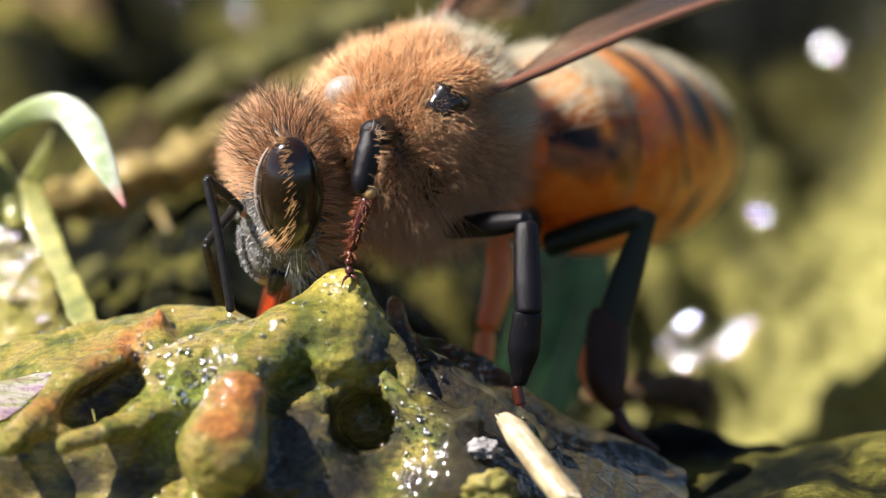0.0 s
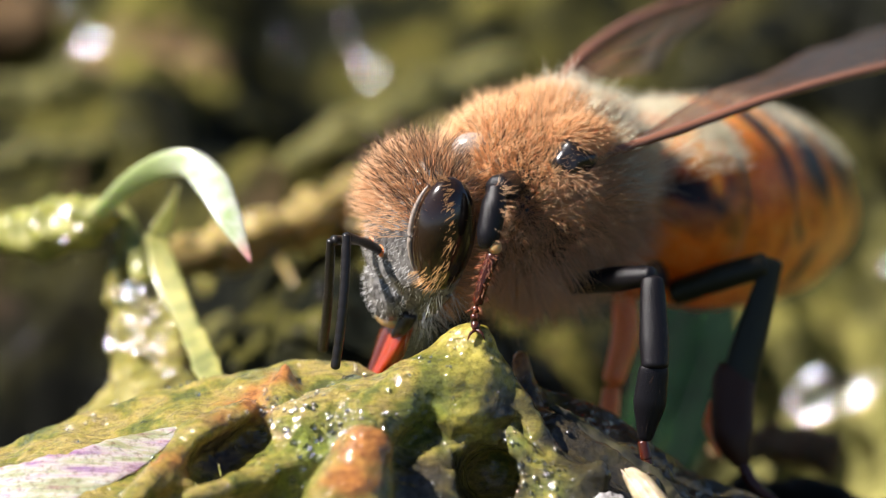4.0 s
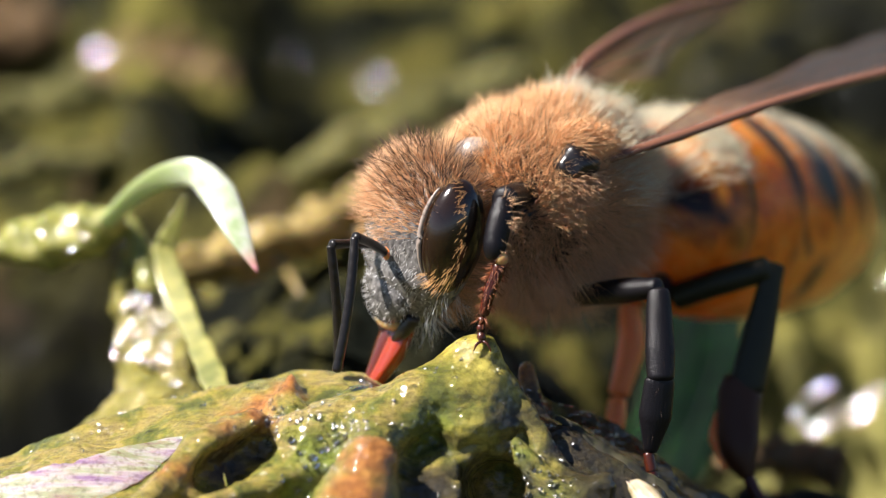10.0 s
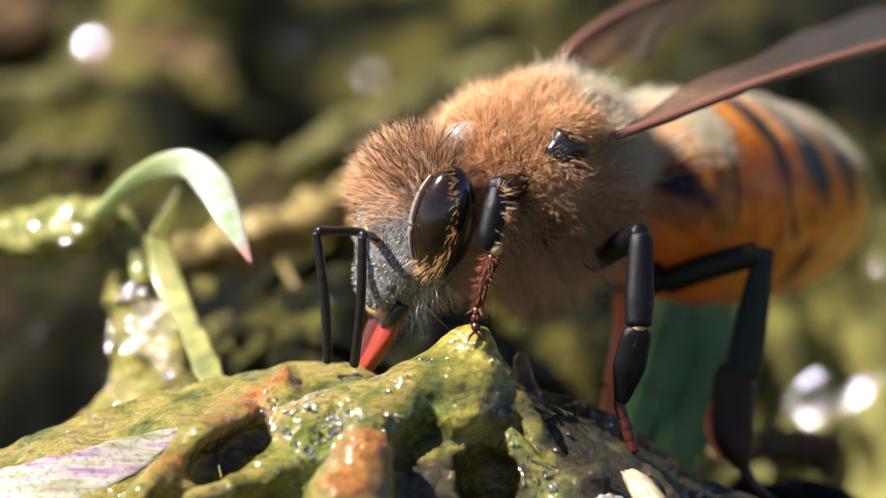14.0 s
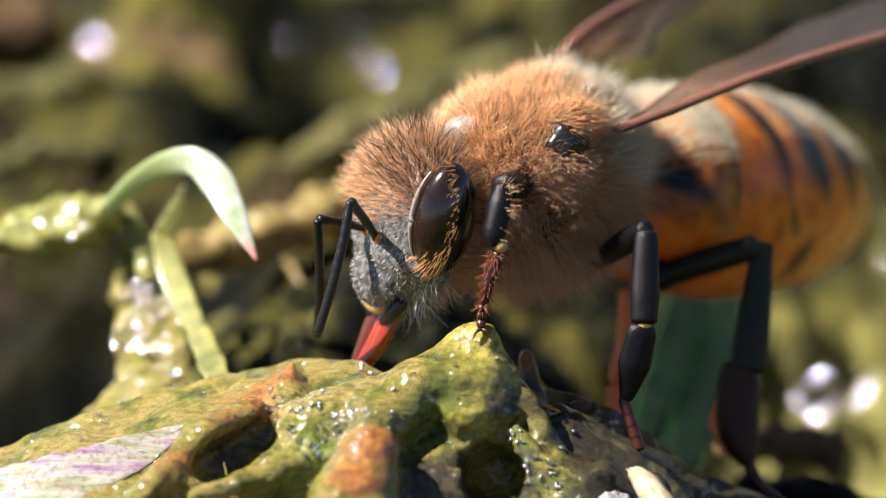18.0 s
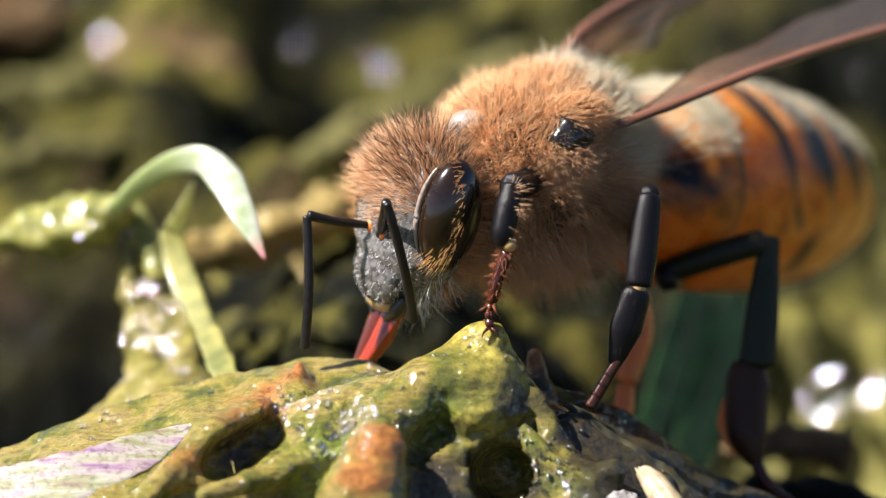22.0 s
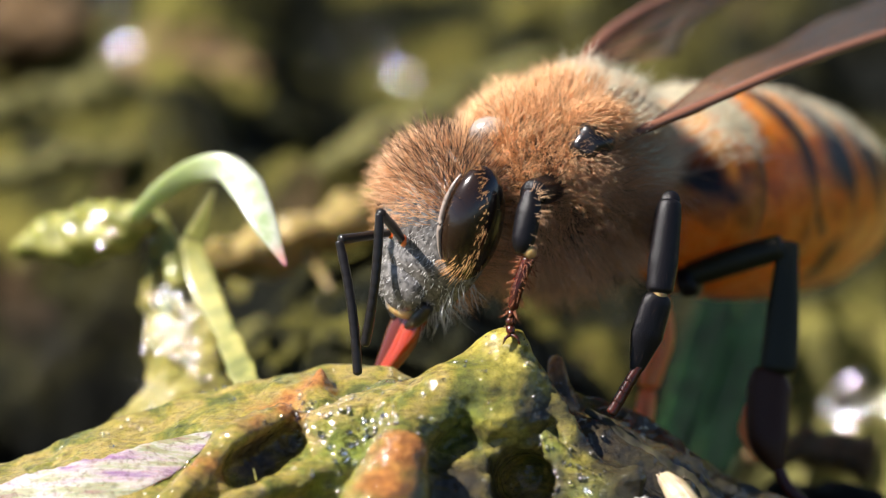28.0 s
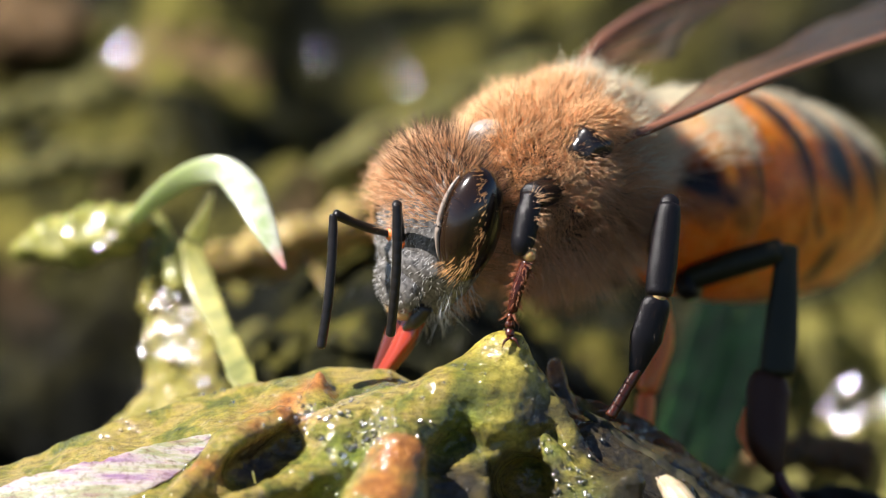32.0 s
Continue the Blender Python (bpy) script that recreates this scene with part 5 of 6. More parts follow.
def beads(name, surface, normals, keep, count, size, seed):
    """Fine beads of water scattered in patches, as one mesh, flattened and tilted to glint."""
    rng = np.random.default_rng(seed)
    V = np.asarray(surface)
    patch = fbm(V[:, 0] * 1.1, V[:, 1] * 1.1, V[:, 2] * 1.1, 2, seed)
    chance = np.clip(normals @ GLINT_TILT, 0, 1) ** 2 * np.clip(patch - 0.1, 0.015, 1) * keep(V)
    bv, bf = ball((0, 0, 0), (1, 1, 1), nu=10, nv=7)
    bv = bv * np.array((1, 1, 0.12)) @ np.array(Vector(GLINT_TILT).to_track_quat("Z", "Y").to_matrix()).T
    sets = []
    for i in rng.choice(len(V), count, replace=False, p=chance / chance.sum()):
        r = size * rng.choice((0.5, 0.7, 1.0, 1.6))
        sets.append((bv * r + V[i] + normals[i] * r * 0.35 + rng.normal(0, 0.015, 3), bf))
    ob = part(name, joined(*sets)[:2], WATER, None, "fine flat water beads tilted to glint on wet algae", "stuff")
    return tagged(ob, category="water")


mat_n = vertex_normals(mat_mesh[0], mat_mesh[1])
ground_vf = ground_sheet()
ground_n = vertex_normals(ground_vf[0], ground_vf[1])
base_n = vertex_normals(base_vf[0], base_vf[1])
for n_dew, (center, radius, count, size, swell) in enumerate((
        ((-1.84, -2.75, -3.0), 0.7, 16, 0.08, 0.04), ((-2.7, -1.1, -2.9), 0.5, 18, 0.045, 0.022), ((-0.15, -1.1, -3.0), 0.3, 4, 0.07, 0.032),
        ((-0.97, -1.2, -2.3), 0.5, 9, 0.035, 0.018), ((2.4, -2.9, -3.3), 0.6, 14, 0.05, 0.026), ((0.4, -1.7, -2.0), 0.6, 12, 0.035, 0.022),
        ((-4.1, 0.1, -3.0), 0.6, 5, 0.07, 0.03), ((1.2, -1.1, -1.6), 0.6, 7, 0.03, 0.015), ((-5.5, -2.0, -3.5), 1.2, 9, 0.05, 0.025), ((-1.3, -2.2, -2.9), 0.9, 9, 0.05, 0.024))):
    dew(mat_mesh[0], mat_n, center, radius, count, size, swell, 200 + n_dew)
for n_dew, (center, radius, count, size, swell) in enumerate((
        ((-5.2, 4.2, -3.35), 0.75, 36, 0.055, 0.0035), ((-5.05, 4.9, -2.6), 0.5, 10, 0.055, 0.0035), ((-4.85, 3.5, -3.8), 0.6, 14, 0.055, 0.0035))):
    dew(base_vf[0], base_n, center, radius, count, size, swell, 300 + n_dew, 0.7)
# drops on the bed, added to give blurred discs of sunlight
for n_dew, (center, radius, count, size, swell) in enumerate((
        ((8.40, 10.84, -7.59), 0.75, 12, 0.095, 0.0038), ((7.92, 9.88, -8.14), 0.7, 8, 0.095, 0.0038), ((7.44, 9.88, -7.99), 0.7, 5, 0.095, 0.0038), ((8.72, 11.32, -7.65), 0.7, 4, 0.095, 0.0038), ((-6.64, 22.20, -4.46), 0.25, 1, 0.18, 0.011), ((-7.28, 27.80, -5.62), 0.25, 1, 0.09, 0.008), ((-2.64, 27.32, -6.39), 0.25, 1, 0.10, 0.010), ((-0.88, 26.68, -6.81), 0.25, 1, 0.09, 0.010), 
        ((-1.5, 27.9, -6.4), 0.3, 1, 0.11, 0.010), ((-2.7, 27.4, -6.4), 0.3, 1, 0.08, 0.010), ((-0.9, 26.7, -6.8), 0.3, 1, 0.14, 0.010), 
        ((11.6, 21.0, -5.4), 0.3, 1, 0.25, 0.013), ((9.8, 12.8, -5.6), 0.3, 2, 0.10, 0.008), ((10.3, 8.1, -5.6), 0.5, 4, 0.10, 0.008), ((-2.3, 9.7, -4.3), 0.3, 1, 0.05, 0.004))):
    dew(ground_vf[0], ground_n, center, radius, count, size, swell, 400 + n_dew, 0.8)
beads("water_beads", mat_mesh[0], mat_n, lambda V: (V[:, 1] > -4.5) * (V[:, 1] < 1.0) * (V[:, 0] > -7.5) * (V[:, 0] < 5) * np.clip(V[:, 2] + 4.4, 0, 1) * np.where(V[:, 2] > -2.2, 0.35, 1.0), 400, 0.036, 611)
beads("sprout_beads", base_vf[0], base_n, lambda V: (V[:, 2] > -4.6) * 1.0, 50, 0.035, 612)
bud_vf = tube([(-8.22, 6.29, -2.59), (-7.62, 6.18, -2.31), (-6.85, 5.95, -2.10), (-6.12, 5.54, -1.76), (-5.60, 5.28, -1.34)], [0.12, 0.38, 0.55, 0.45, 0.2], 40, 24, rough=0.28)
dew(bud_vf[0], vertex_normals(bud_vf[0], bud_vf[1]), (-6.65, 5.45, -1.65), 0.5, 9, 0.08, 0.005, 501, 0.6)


# ---- movement ----
def motions():
    walk(thorax, [
        (0, mm(0.306, -0.127, -0.313)),
        (0.5, mm(0.425, -0.193, -0.477)),
        (1, mm(0.304, -0.190, -0.470)),
        (1.5, mm(0.278, -0.191, -0.474)),
        (2, mm(0.285, -0.186, -0.459)),
        (2.5, mm(0.353, -0.168, -0.415)),
        (3, mm(0.333, -0.135, -0.334)),
        (3.5, mm(0.319, -0.147, -0.364)),
        (5.5, mm(0.307, -0.112, -0.277)),
        (6, mm(0.306, -0.112, -0.277)),
        (6.5, mm(0.258, -0.103, -0.256)),
        (7, mm(0.294, -0.112, -0.278)),
        (7.5, mm(0.276, -0.109, -0.270)),
        (8, mm(0.300, -0.116, -0.288)),
        (8.5, mm(0.304, -0.101, -0.251)),
        (9, mm(0.274, -0.107, -0.264)),
        (9.5, mm(0.286, -0.109, -0.271)),
        (10, mm(0.250, -0.094, -0.232)),
        (10.5, mm(0.242, -0.097, -0.239)),
        (11, mm(0.229, -0.097, -0.240)),
        (11.5, mm(0.227, -0.089, -0.220)),
        (12, mm(0.247, -0.099, -0.244)),
        (12.5, mm(0.246, -0.099, -0.244)),
        (13, mm(0.233, -0.092, -0.227)),
        (13.5, mm(0.238, -0.087, -0.214)),
        (14, mm(0.160, -0.055, -0.136)),
        (14.5, mm(0.143, -0.055, -0.136)),
        (16.5, mm(0.084, -0.047, -0.117)),
        (17, mm(0.097, -0.043, -0.107)),
        (17.5, mm(0.084, -0.038, -0.094)),
        (18, mm(0.077, -0.032, -0.079)),
        (18.5, mm(0.067, -0.034, -0.084)),
        (19, mm(0.051, -0.045, -0.110)),
        (19.5, mm(0.051, -0.038, -0.094)),
        (20, mm(0.048, -0.030, -0.073)),
        (20.5, mm(0.064, -0.040, -0.098)),
        (21, mm(0.024, -0.026, -0.064)),
        (21.5, mm(0.011, -0.015, -0.037)),
        (22, mm(-0.002, 0.004, 0.010)),
        (22.5, mm(0.010, -0.002, -0.005)),
        (23, mm(0.015, -0.002, -0.006)),
        (23.5, mm(-0.018, 0.008, 0.019)),
        (24, mm(0.010, -0.017, -0.041)),
        (24.5, mm(0.013, -0.014, -0.036)),
        (25, mm(-0.017, -0.009, -0.023)),
        (25.5, mm(0.027, -0.013, -0.032)),
        (27.5, mm(-0.018, -0.000, -0.001)),
        (28, mm(0.000, -0.000, -0.000)),
        (28.5, mm(0.007, -0.004, -0.011)),
        (29, mm(-0.007, -0.002, -0.006)),
        (29.5, mm(-0.018, -0.006, -0.015)),
        (30, mm(0.010, -0.009, -0.021)),
        (30.5, mm(0.012, -0.010, -0.024)),
        (31, mm(0.005, -0.002, -0.006)),
        (31.5, mm(-0.018, 0.004, 0.010)),
        (32, mm(-0.019, 0.003, 0.009)),
    ])
    def belly(x, y, z, yaw):
        return mm(x + AB0[0], y + AB0[1], z + AB0[2], 0, 0, yaw) @ mm(*-AB0)
    walk(abdomen, [
        (0, belly(0.732, -0.140, -0.347, 7.00)),
        (0.5, belly(0.866, -0.189, -0.467, 6.75)),
        (1, belly(0.665, -0.197, -0.488, 6.50)),
        (1.5, belly(0.513, -0.164, -0.405, 6.25)),
        (2, belly(0.473, -0.158, -0.390, 6.00)),
        (2.5, belly(0.477, -0.147, -0.363, 5.75)),
        (3, belly(0.456, -0.125, -0.309, 5.50)),
        (3.5, belly(0.426, -0.132, -0.327, 5.25)),
        (5.5, belly(0.405, -0.102, -0.253, 4.25)),
        (6, belly(0.390, -0.102, -0.253, 4.00)),
        (6.5, belly(0.357, -0.093, -0.230, 3.75)),
        (7, belly(0.426, -0.126, -0.311, 3.50)),
        (7.5, belly(0.406, -0.116, -0.288, 3.25)),
        (8, belly(0.427, -0.128, -0.318, 3.00)),
        (8.5, belly(0.388, -0.104, -0.257, 2.75)),
        (9, belly(0.372, -0.109, -0.271, 2.50)),
        (9.5, belly(0.383, -0.107, -0.265, 2.25)),
        (10, belly(0.364, -0.103, -0.255, 2.00)),
        (10.5, belly(0.339, -0.100, -0.248, 1.75)),
        (11, belly(0.325, -0.107, -0.265, 1.50)),
        (11.5, belly(0.291, -0.099, -0.245, 1.25)),
        (12, belly(0.312, -0.103, -0.256, 1.00)),
        (12.5, belly(0.309, -0.097, -0.241, 0.75)),
        (13, belly(0.234, -0.090, -0.224, 0.50)),
        (13.5, belly(0.240, -0.079, -0.195, 0.25)),
        (14, belly(0.175, -0.054, -0.135, 0.00)),
        (14.5, belly(0.190, -0.055, -0.135, 0.00)),
        (16.5, belly(0.084, -0.047, -0.117, 0.00)),
        (17, belly(0.097, -0.043, -0.107, 0.00)),
        (17.5, belly(0.084, -0.038, -0.094, 0.00)),
        (18, belly(0.077, -0.032, -0.079, 0.00)),
        (18.5, belly(0.067, -0.034, -0.084, 0.00)),
        (19, belly(0.051, -0.045, -0.110, 0.00)),
        (19.5, belly(0.051, -0.038, -0.094, 0.00)),
        (20, belly(0.048, -0.030, -0.073, 0.00)),
        (20.5, belly(0.064, -0.040, -0.098, 0.00)),
        (21, belly(0.024, -0.026, -0.064, 0.00)),
        (21.5, belly(0.011, -0.015, -0.037, 0.00)),
        (22, belly(-0.002, 0.004, 0.010, 0.00)),
        (22.5, belly(0.010, -0.002, -0.005, 0.00)),
        (23, belly(0.015, -0.002, -0.006, 0.00)),
        (23.5, belly(-0.018, 0.008, 0.019, 0.00)),
        (24, belly(0.010, -0.017, -0.041, 0.00)),
        (24.5, belly(0.013, -0.014, -0.036, 0.00)),
        (25, belly(-0.017, -0.009, -0.023, 0.00)),
        (25.5, belly(0.027, -0.013, -0.032, 0.00)),
        (27.5, belly(-0.018, -0.000, -0.001, 0.00)),
        (28, belly(0.000, -0.000, -0.000, 0.00)),
        (28.5, belly(0.007, -0.004, -0.011, 0.00)),
        (29, belly(-0.007, -0.002, -0.006, 0.00)),
        (29.5, belly(-0.018, -0.006, -0.015, 0.00)),
        (30, belly(0.010, -0.009, -0.021, 0.00)),
        (30.5, belly(0.012, -0.010, -0.024, 0.00)),
        (31, belly(0.005, -0.002, -0.006, 0.00)),
        (31.5, belly(-0.018, 0.004, 0.010, 0.00)),
        (32, belly(-0.019, 0.003, 0.009, 0.00)),
    ])
    walk(head, [
        (0, mm(0.091, 1.164, -0.560, -4.00, 0.00, 100.50)),
        (0.5, mm(0.303, 1.113, -0.678, -2.00, 0.00, 102.68)),
        (1, mm(0.196, 1.145, -0.586, 0.00, 0.00, 104.86)),
        (1.5, mm(0.217, 1.149, -0.563, 1.00, 0.00, 106.05)),
        (2, mm(0.222, 1.158, -0.524, 2.00, 0.00, 107.23)),
        (2.5, mm(0.263, 1.191, -0.435, 2.67, 0.00, 108.58)),
        (3, mm(0.231, 1.210, -0.379, 3.33, 0.00, 109.92)),
        (3.5, mm(0.223, 1.211, -0.364, 4.00, 0.00, 111.27)),
        (5.5, mm(0.216, 1.242, -0.255, 5.60, 0.00, 115.60)),
        (6, mm(0.187, 1.244, -0.242, 6.00, 0.00, 116.00)),
        (6.5, mm(0.152, 1.249, -0.225, 6.14, 0.00, 116.07)),
        (7, mm(0.200, 1.253, -0.212, 6.29, 0.00, 116.14)),
        (7.5, mm(0.177, 1.247, -0.224, 6.43, 0.00, 116.21)),
        (8, mm(0.198, 1.241, -0.234, 6.57, 0.00, 116.29)),
        (8.5, mm(0.197, 1.252, -0.203, 6.71, 0.00, 116.36)),
        (9, mm(0.196, 1.246, -0.215, 6.86, 0.00, 116.43)),
        (9.5, mm(0.203, 1.250, -0.202, 7.00, 0.00, 116.50)),
        (10, mm(0.164, 1.245, -0.209, 7.14, 0.00, 116.57)),
        (10.5, mm(0.152, 1.248, -0.198, 7.29, 0.00, 116.64)),
        (11, mm(0.135, 1.253, -0.184, 7.43, 0.00, 116.71)),
        (11.5, mm(0.145, 1.253, -0.178, 7.57, 0.00, 116.79)),
        (12, mm(0.161, 1.243, -0.199, 7.71, 0.00, 116.86)),
        (12.5, mm(0.156, 1.248, -0.184, 7.86, 0.00, 116.93)),
        (13, mm(0.173, 1.247, -0.182, 8.00, 0.00, 117.00)),
        (13.5, mm(0.159, 1.250, -0.173, 8.08, 0.00, 117.08)),
        (14, mm(0.093, 1.259, -0.147, 8.17, 0.00, 117.17)),
        (14.5, mm(0.074, 1.258, -0.147, 8.25, 0.00, 117.25)),
        (16.5, mm(0.005, 1.251, -0.157, 8.58, 0.00, 117.58)),
        (17, mm(0.017, 1.253, -0.148, 8.67, 0.00, 117.67)),
        (17.5, mm(-0.014, 1.250, -0.153, 8.75, 0.00, 117.75)),
        (18, mm(-0.024, 1.255, -0.137, 8.83, 0.00, 117.83)),
        (18.5, mm(-0.021, 1.252, -0.143, 8.92, 0.00, 117.92)),
        (19, mm(-0.039, 1.246, -0.155, 9.00, 0.00, 118.00)),
        (19.5, mm(-0.041, 1.247, -0.152, 9.06, 0.00, 118.11)),
        (20, mm(-0.032, 1.248, -0.146, 9.11, 0.00, 118.22)),
        (20.5, mm(-0.032, 1.243, -0.157, 9.17, 0.00, 118.33)),
        (21, mm(-0.075, 1.256, -0.123, 9.22, 0.00, 118.44)),
        (21.5, mm(-0.089, 1.260, -0.110, 9.28, 0.00, 118.56)),
        (22, mm(-0.105, 1.265, -0.097, 9.33, 0.00, 118.67)),
        (22.5, mm(-0.078, 1.258, -0.113, 9.39, 0.00, 118.78)),
        (23, mm(-0.060, 1.263, -0.098, 9.44, 0.00, 118.89)),
        (23.5, mm(-0.093, 1.259, -0.107, 9.50, 0.00, 119.00)),
        (24, mm(-0.069, 1.253, -0.119, 9.56, 0.00, 119.11)),
        (24.5, mm(-0.085, 1.255, -0.112, 9.61, 0.00, 119.22)),
        (25, mm(-0.115, 1.251, -0.120, 9.67, 0.00, 119.33)),
        (25.5, mm(-0.074, 1.252, -0.115, 9.72, 0.00, 119.44)),
        (27.5, mm(-0.109, 1.248, -0.117, 9.94, 0.00, 119.89)),
        (28, mm(-0.094, 1.253, -0.101, 10.00, 0.00, 120.00)),
        (28.5, mm(-0.102, 1.255, -0.098, 10.00, 0.00, 120.00)),
        (29, mm(-0.100, 1.256, -0.094, 10.00, 0.00, 120.00)),
        (29.5, mm(-0.112, 1.253, -0.101, 10.00, 0.00, 120.00)),
        (30, mm(-0.115, 1.255, -0.096, 10.00, 0.00, 120.00)),
        (30.5, mm(-0.098, 1.253, -0.101, 10.00, 0.00, 120.00)),
        (31, mm(-0.104, 1.262, -0.081, 10.00, 0.00, 120.00)),
        (31.5, mm(-0.096, 1.251, -0.108, 10.00, 0.00, 120.00)),
        (32, mm(-0.113, 1.262, -0.080, 10.00, 0.00, 120.00)),
    ])
    walk(antenna_parts["near"][0], [
        (0, aim((-0.220, 0.860, -0.130), (-0.637, 1.576, 0.806))),
        (0.5, aim((-0.220, 0.860, -0.130), (-0.575, 1.731, 0.694))),
        (1, aim((-0.220, 0.860, -0.130), (-0.560, 1.867, 0.528))),
        (1.5, aim((-0.220, 0.860, -0.130), (-0.802, 1.700, 0.590))),
        (2, aim((-0.220, 0.860, -0.130), (-0.603, 1.770, 0.636))),
        (2.5, aim((-0.220, 0.860, -0.130), (-0.722, 1.547, 0.785))),
        (3, aim((-0.220, 0.860, -0.130), (-0.451, 1.568, 0.874))),
        (3.5, aim((-0.220, 0.860, -0.130), (-0.585, 1.858, 0.528))),
        (5.5, aim((-0.220, 0.860, -0.130), (-1.079, 1.576, 0.429))),
        (6, aim((-0.220, 0.860, -0.130), (-1.137, 1.637, 0.215))),
        (6.5, aim((-0.220, 0.860, -0.130), (-0.874, 1.899, 0.105))),
        (7, aim((-0.220, 0.860, -0.130), (-0.724, 1.952, 0.211))),
        (7.5, aim((-0.220, 0.860, -0.130), (-0.916, 1.831, 0.237))),
        (8, aim((-0.220, 0.860, -0.130), (-1.128, 1.632, 0.246))),
        (8.5, aim((-0.220, 0.860, -0.130), (-1.170, 1.606, 0.193))),
        (9, aim((-0.220, 0.860, -0.130), (-0.956, 1.785, 0.278))),
        (9.5, aim((-0.220, 0.860, -0.130), (-0.563, 1.950, 0.377))),
        (10, aim((-0.220, 0.860, -0.130), (-0.748, 1.843, 0.434))),
        (10.5, aim((-0.220, 0.860, -0.130), (-0.607, 2.006, 0.186))),
        (11, aim((-0.220, 0.860, -0.130), (-0.558, 1.835, 0.576))),
        (11.5, aim((-0.220, 0.860, -0.130), (-0.972, 1.816, 0.157))),
        (12, aim((-0.220, 0.860, -0.130), (-1.122, 1.671, 0.172))),
        (12.5, aim((-0.220, 0.860, -0.130), (-1.185, 1.566, 0.235))),
        (13, aim((-0.220, 0.860, -0.130), (-1.267, 1.384, 0.308))),
        (13.5, aim((-0.220, 0.860, -0.130), (-1.076, 1.469, 0.548))),
        (14, aim((-0.220, 0.860, -0.130), (-1.077, 1.663, 0.296))),
        (14.5, aim((-0.220, 0.860, -0.130), (-0.565, 2.000, 0.248))),
        (16.5, aim((-0.220, 0.860, -0.130), (-0.861, 1.879, 0.207))),
        (17, aim((-0.220, 0.860, -0.130), (-0.781, 1.704, 0.602))),
        (17.5, aim((-0.220, 0.860, -0.130), (-0.643, 1.754, 0.635))),
        (18, aim((-0.220, 0.860, -0.130), (-0.572, 1.714, 0.712))),
        (18.5, aim((-0.220, 0.860, -0.130), (-1.125, 1.646, 0.224))),
        (19, aim((-0.220, 0.860, -0.130), (-1.225, 1.552, 0.140))),
        (19.5, aim((-0.220, 0.860, -0.130), (-1.033, 1.779, 0.107))),
        (20, aim((-0.220, 0.860, -0.130), (-0.810, 1.784, 0.471))),
        (20.5, aim((-0.220, 0.860, -0.130), (-0.682, 1.532, 0.817))),
        (21, aim((-0.220, 0.860, -0.130), (-0.683, 1.425, 0.884))),
        (21.5, aim((-0.220, 0.860, -0.130), (-0.803, 1.374, 0.849))),
        (22, aim((-0.220, 0.860, -0.130), (-0.988, 1.304, 0.750))),
        (22.5, aim((-0.220, 0.860, -0.130), (-0.903, 1.396, 0.769))),
        (23, aim((-0.220, 0.860, -0.130), (-0.622, 1.515, 0.856))),
        (23.5, aim((-0.220, 0.860, -0.130), (-0.721, 1.542, 0.790))),
        (24, aim((-0.220, 0.860, -0.130), (-0.628, 1.542, 0.835))),
        (24.5, aim((-0.220, 0.860, -0.130), (-1.106, 1.420, 0.551))),
        (25, aim((-0.220, 0.860, -0.130), (-1.216, 1.430, 0.365))),
        (25.5, aim((-0.220, 0.860, -0.130), (-0.963, 1.673, 0.462))),
        (27.5, aim((-0.220, 0.860, -0.130), (-1.068, 1.573, 0.449))),
        (28, aim((-0.220, 0.860, -0.130), (-0.697, 1.760, 0.595))),
        (28.5, aim((-0.220, 0.860, -0.130), (-0.675, 1.760, 0.609))),
        (29, aim((-0.220, 0.860, -0.130), (-0.891, 1.888, 0.106))),
        (29.5, aim((-0.220, 0.860, -0.130), (-1.098, 1.696, 0.177))),
        (30, aim((-0.220, 0.860, -0.130), (-1.255, 1.450, 0.249))),
        (30.5, aim((-0.220, 0.860, -0.130), (-1.360, 1.327, 0.080))),
        (31, aim((-0.220, 0.860, -0.130), (-1.119, 1.439, 0.517))),
        (31.5, aim((-0.220, 0.860, -0.130), (-0.910, 1.522, 0.675))),
        (32, aim((-0.220, 0.860, -0.130), (-0.777, 1.446, 0.823))),
    ])
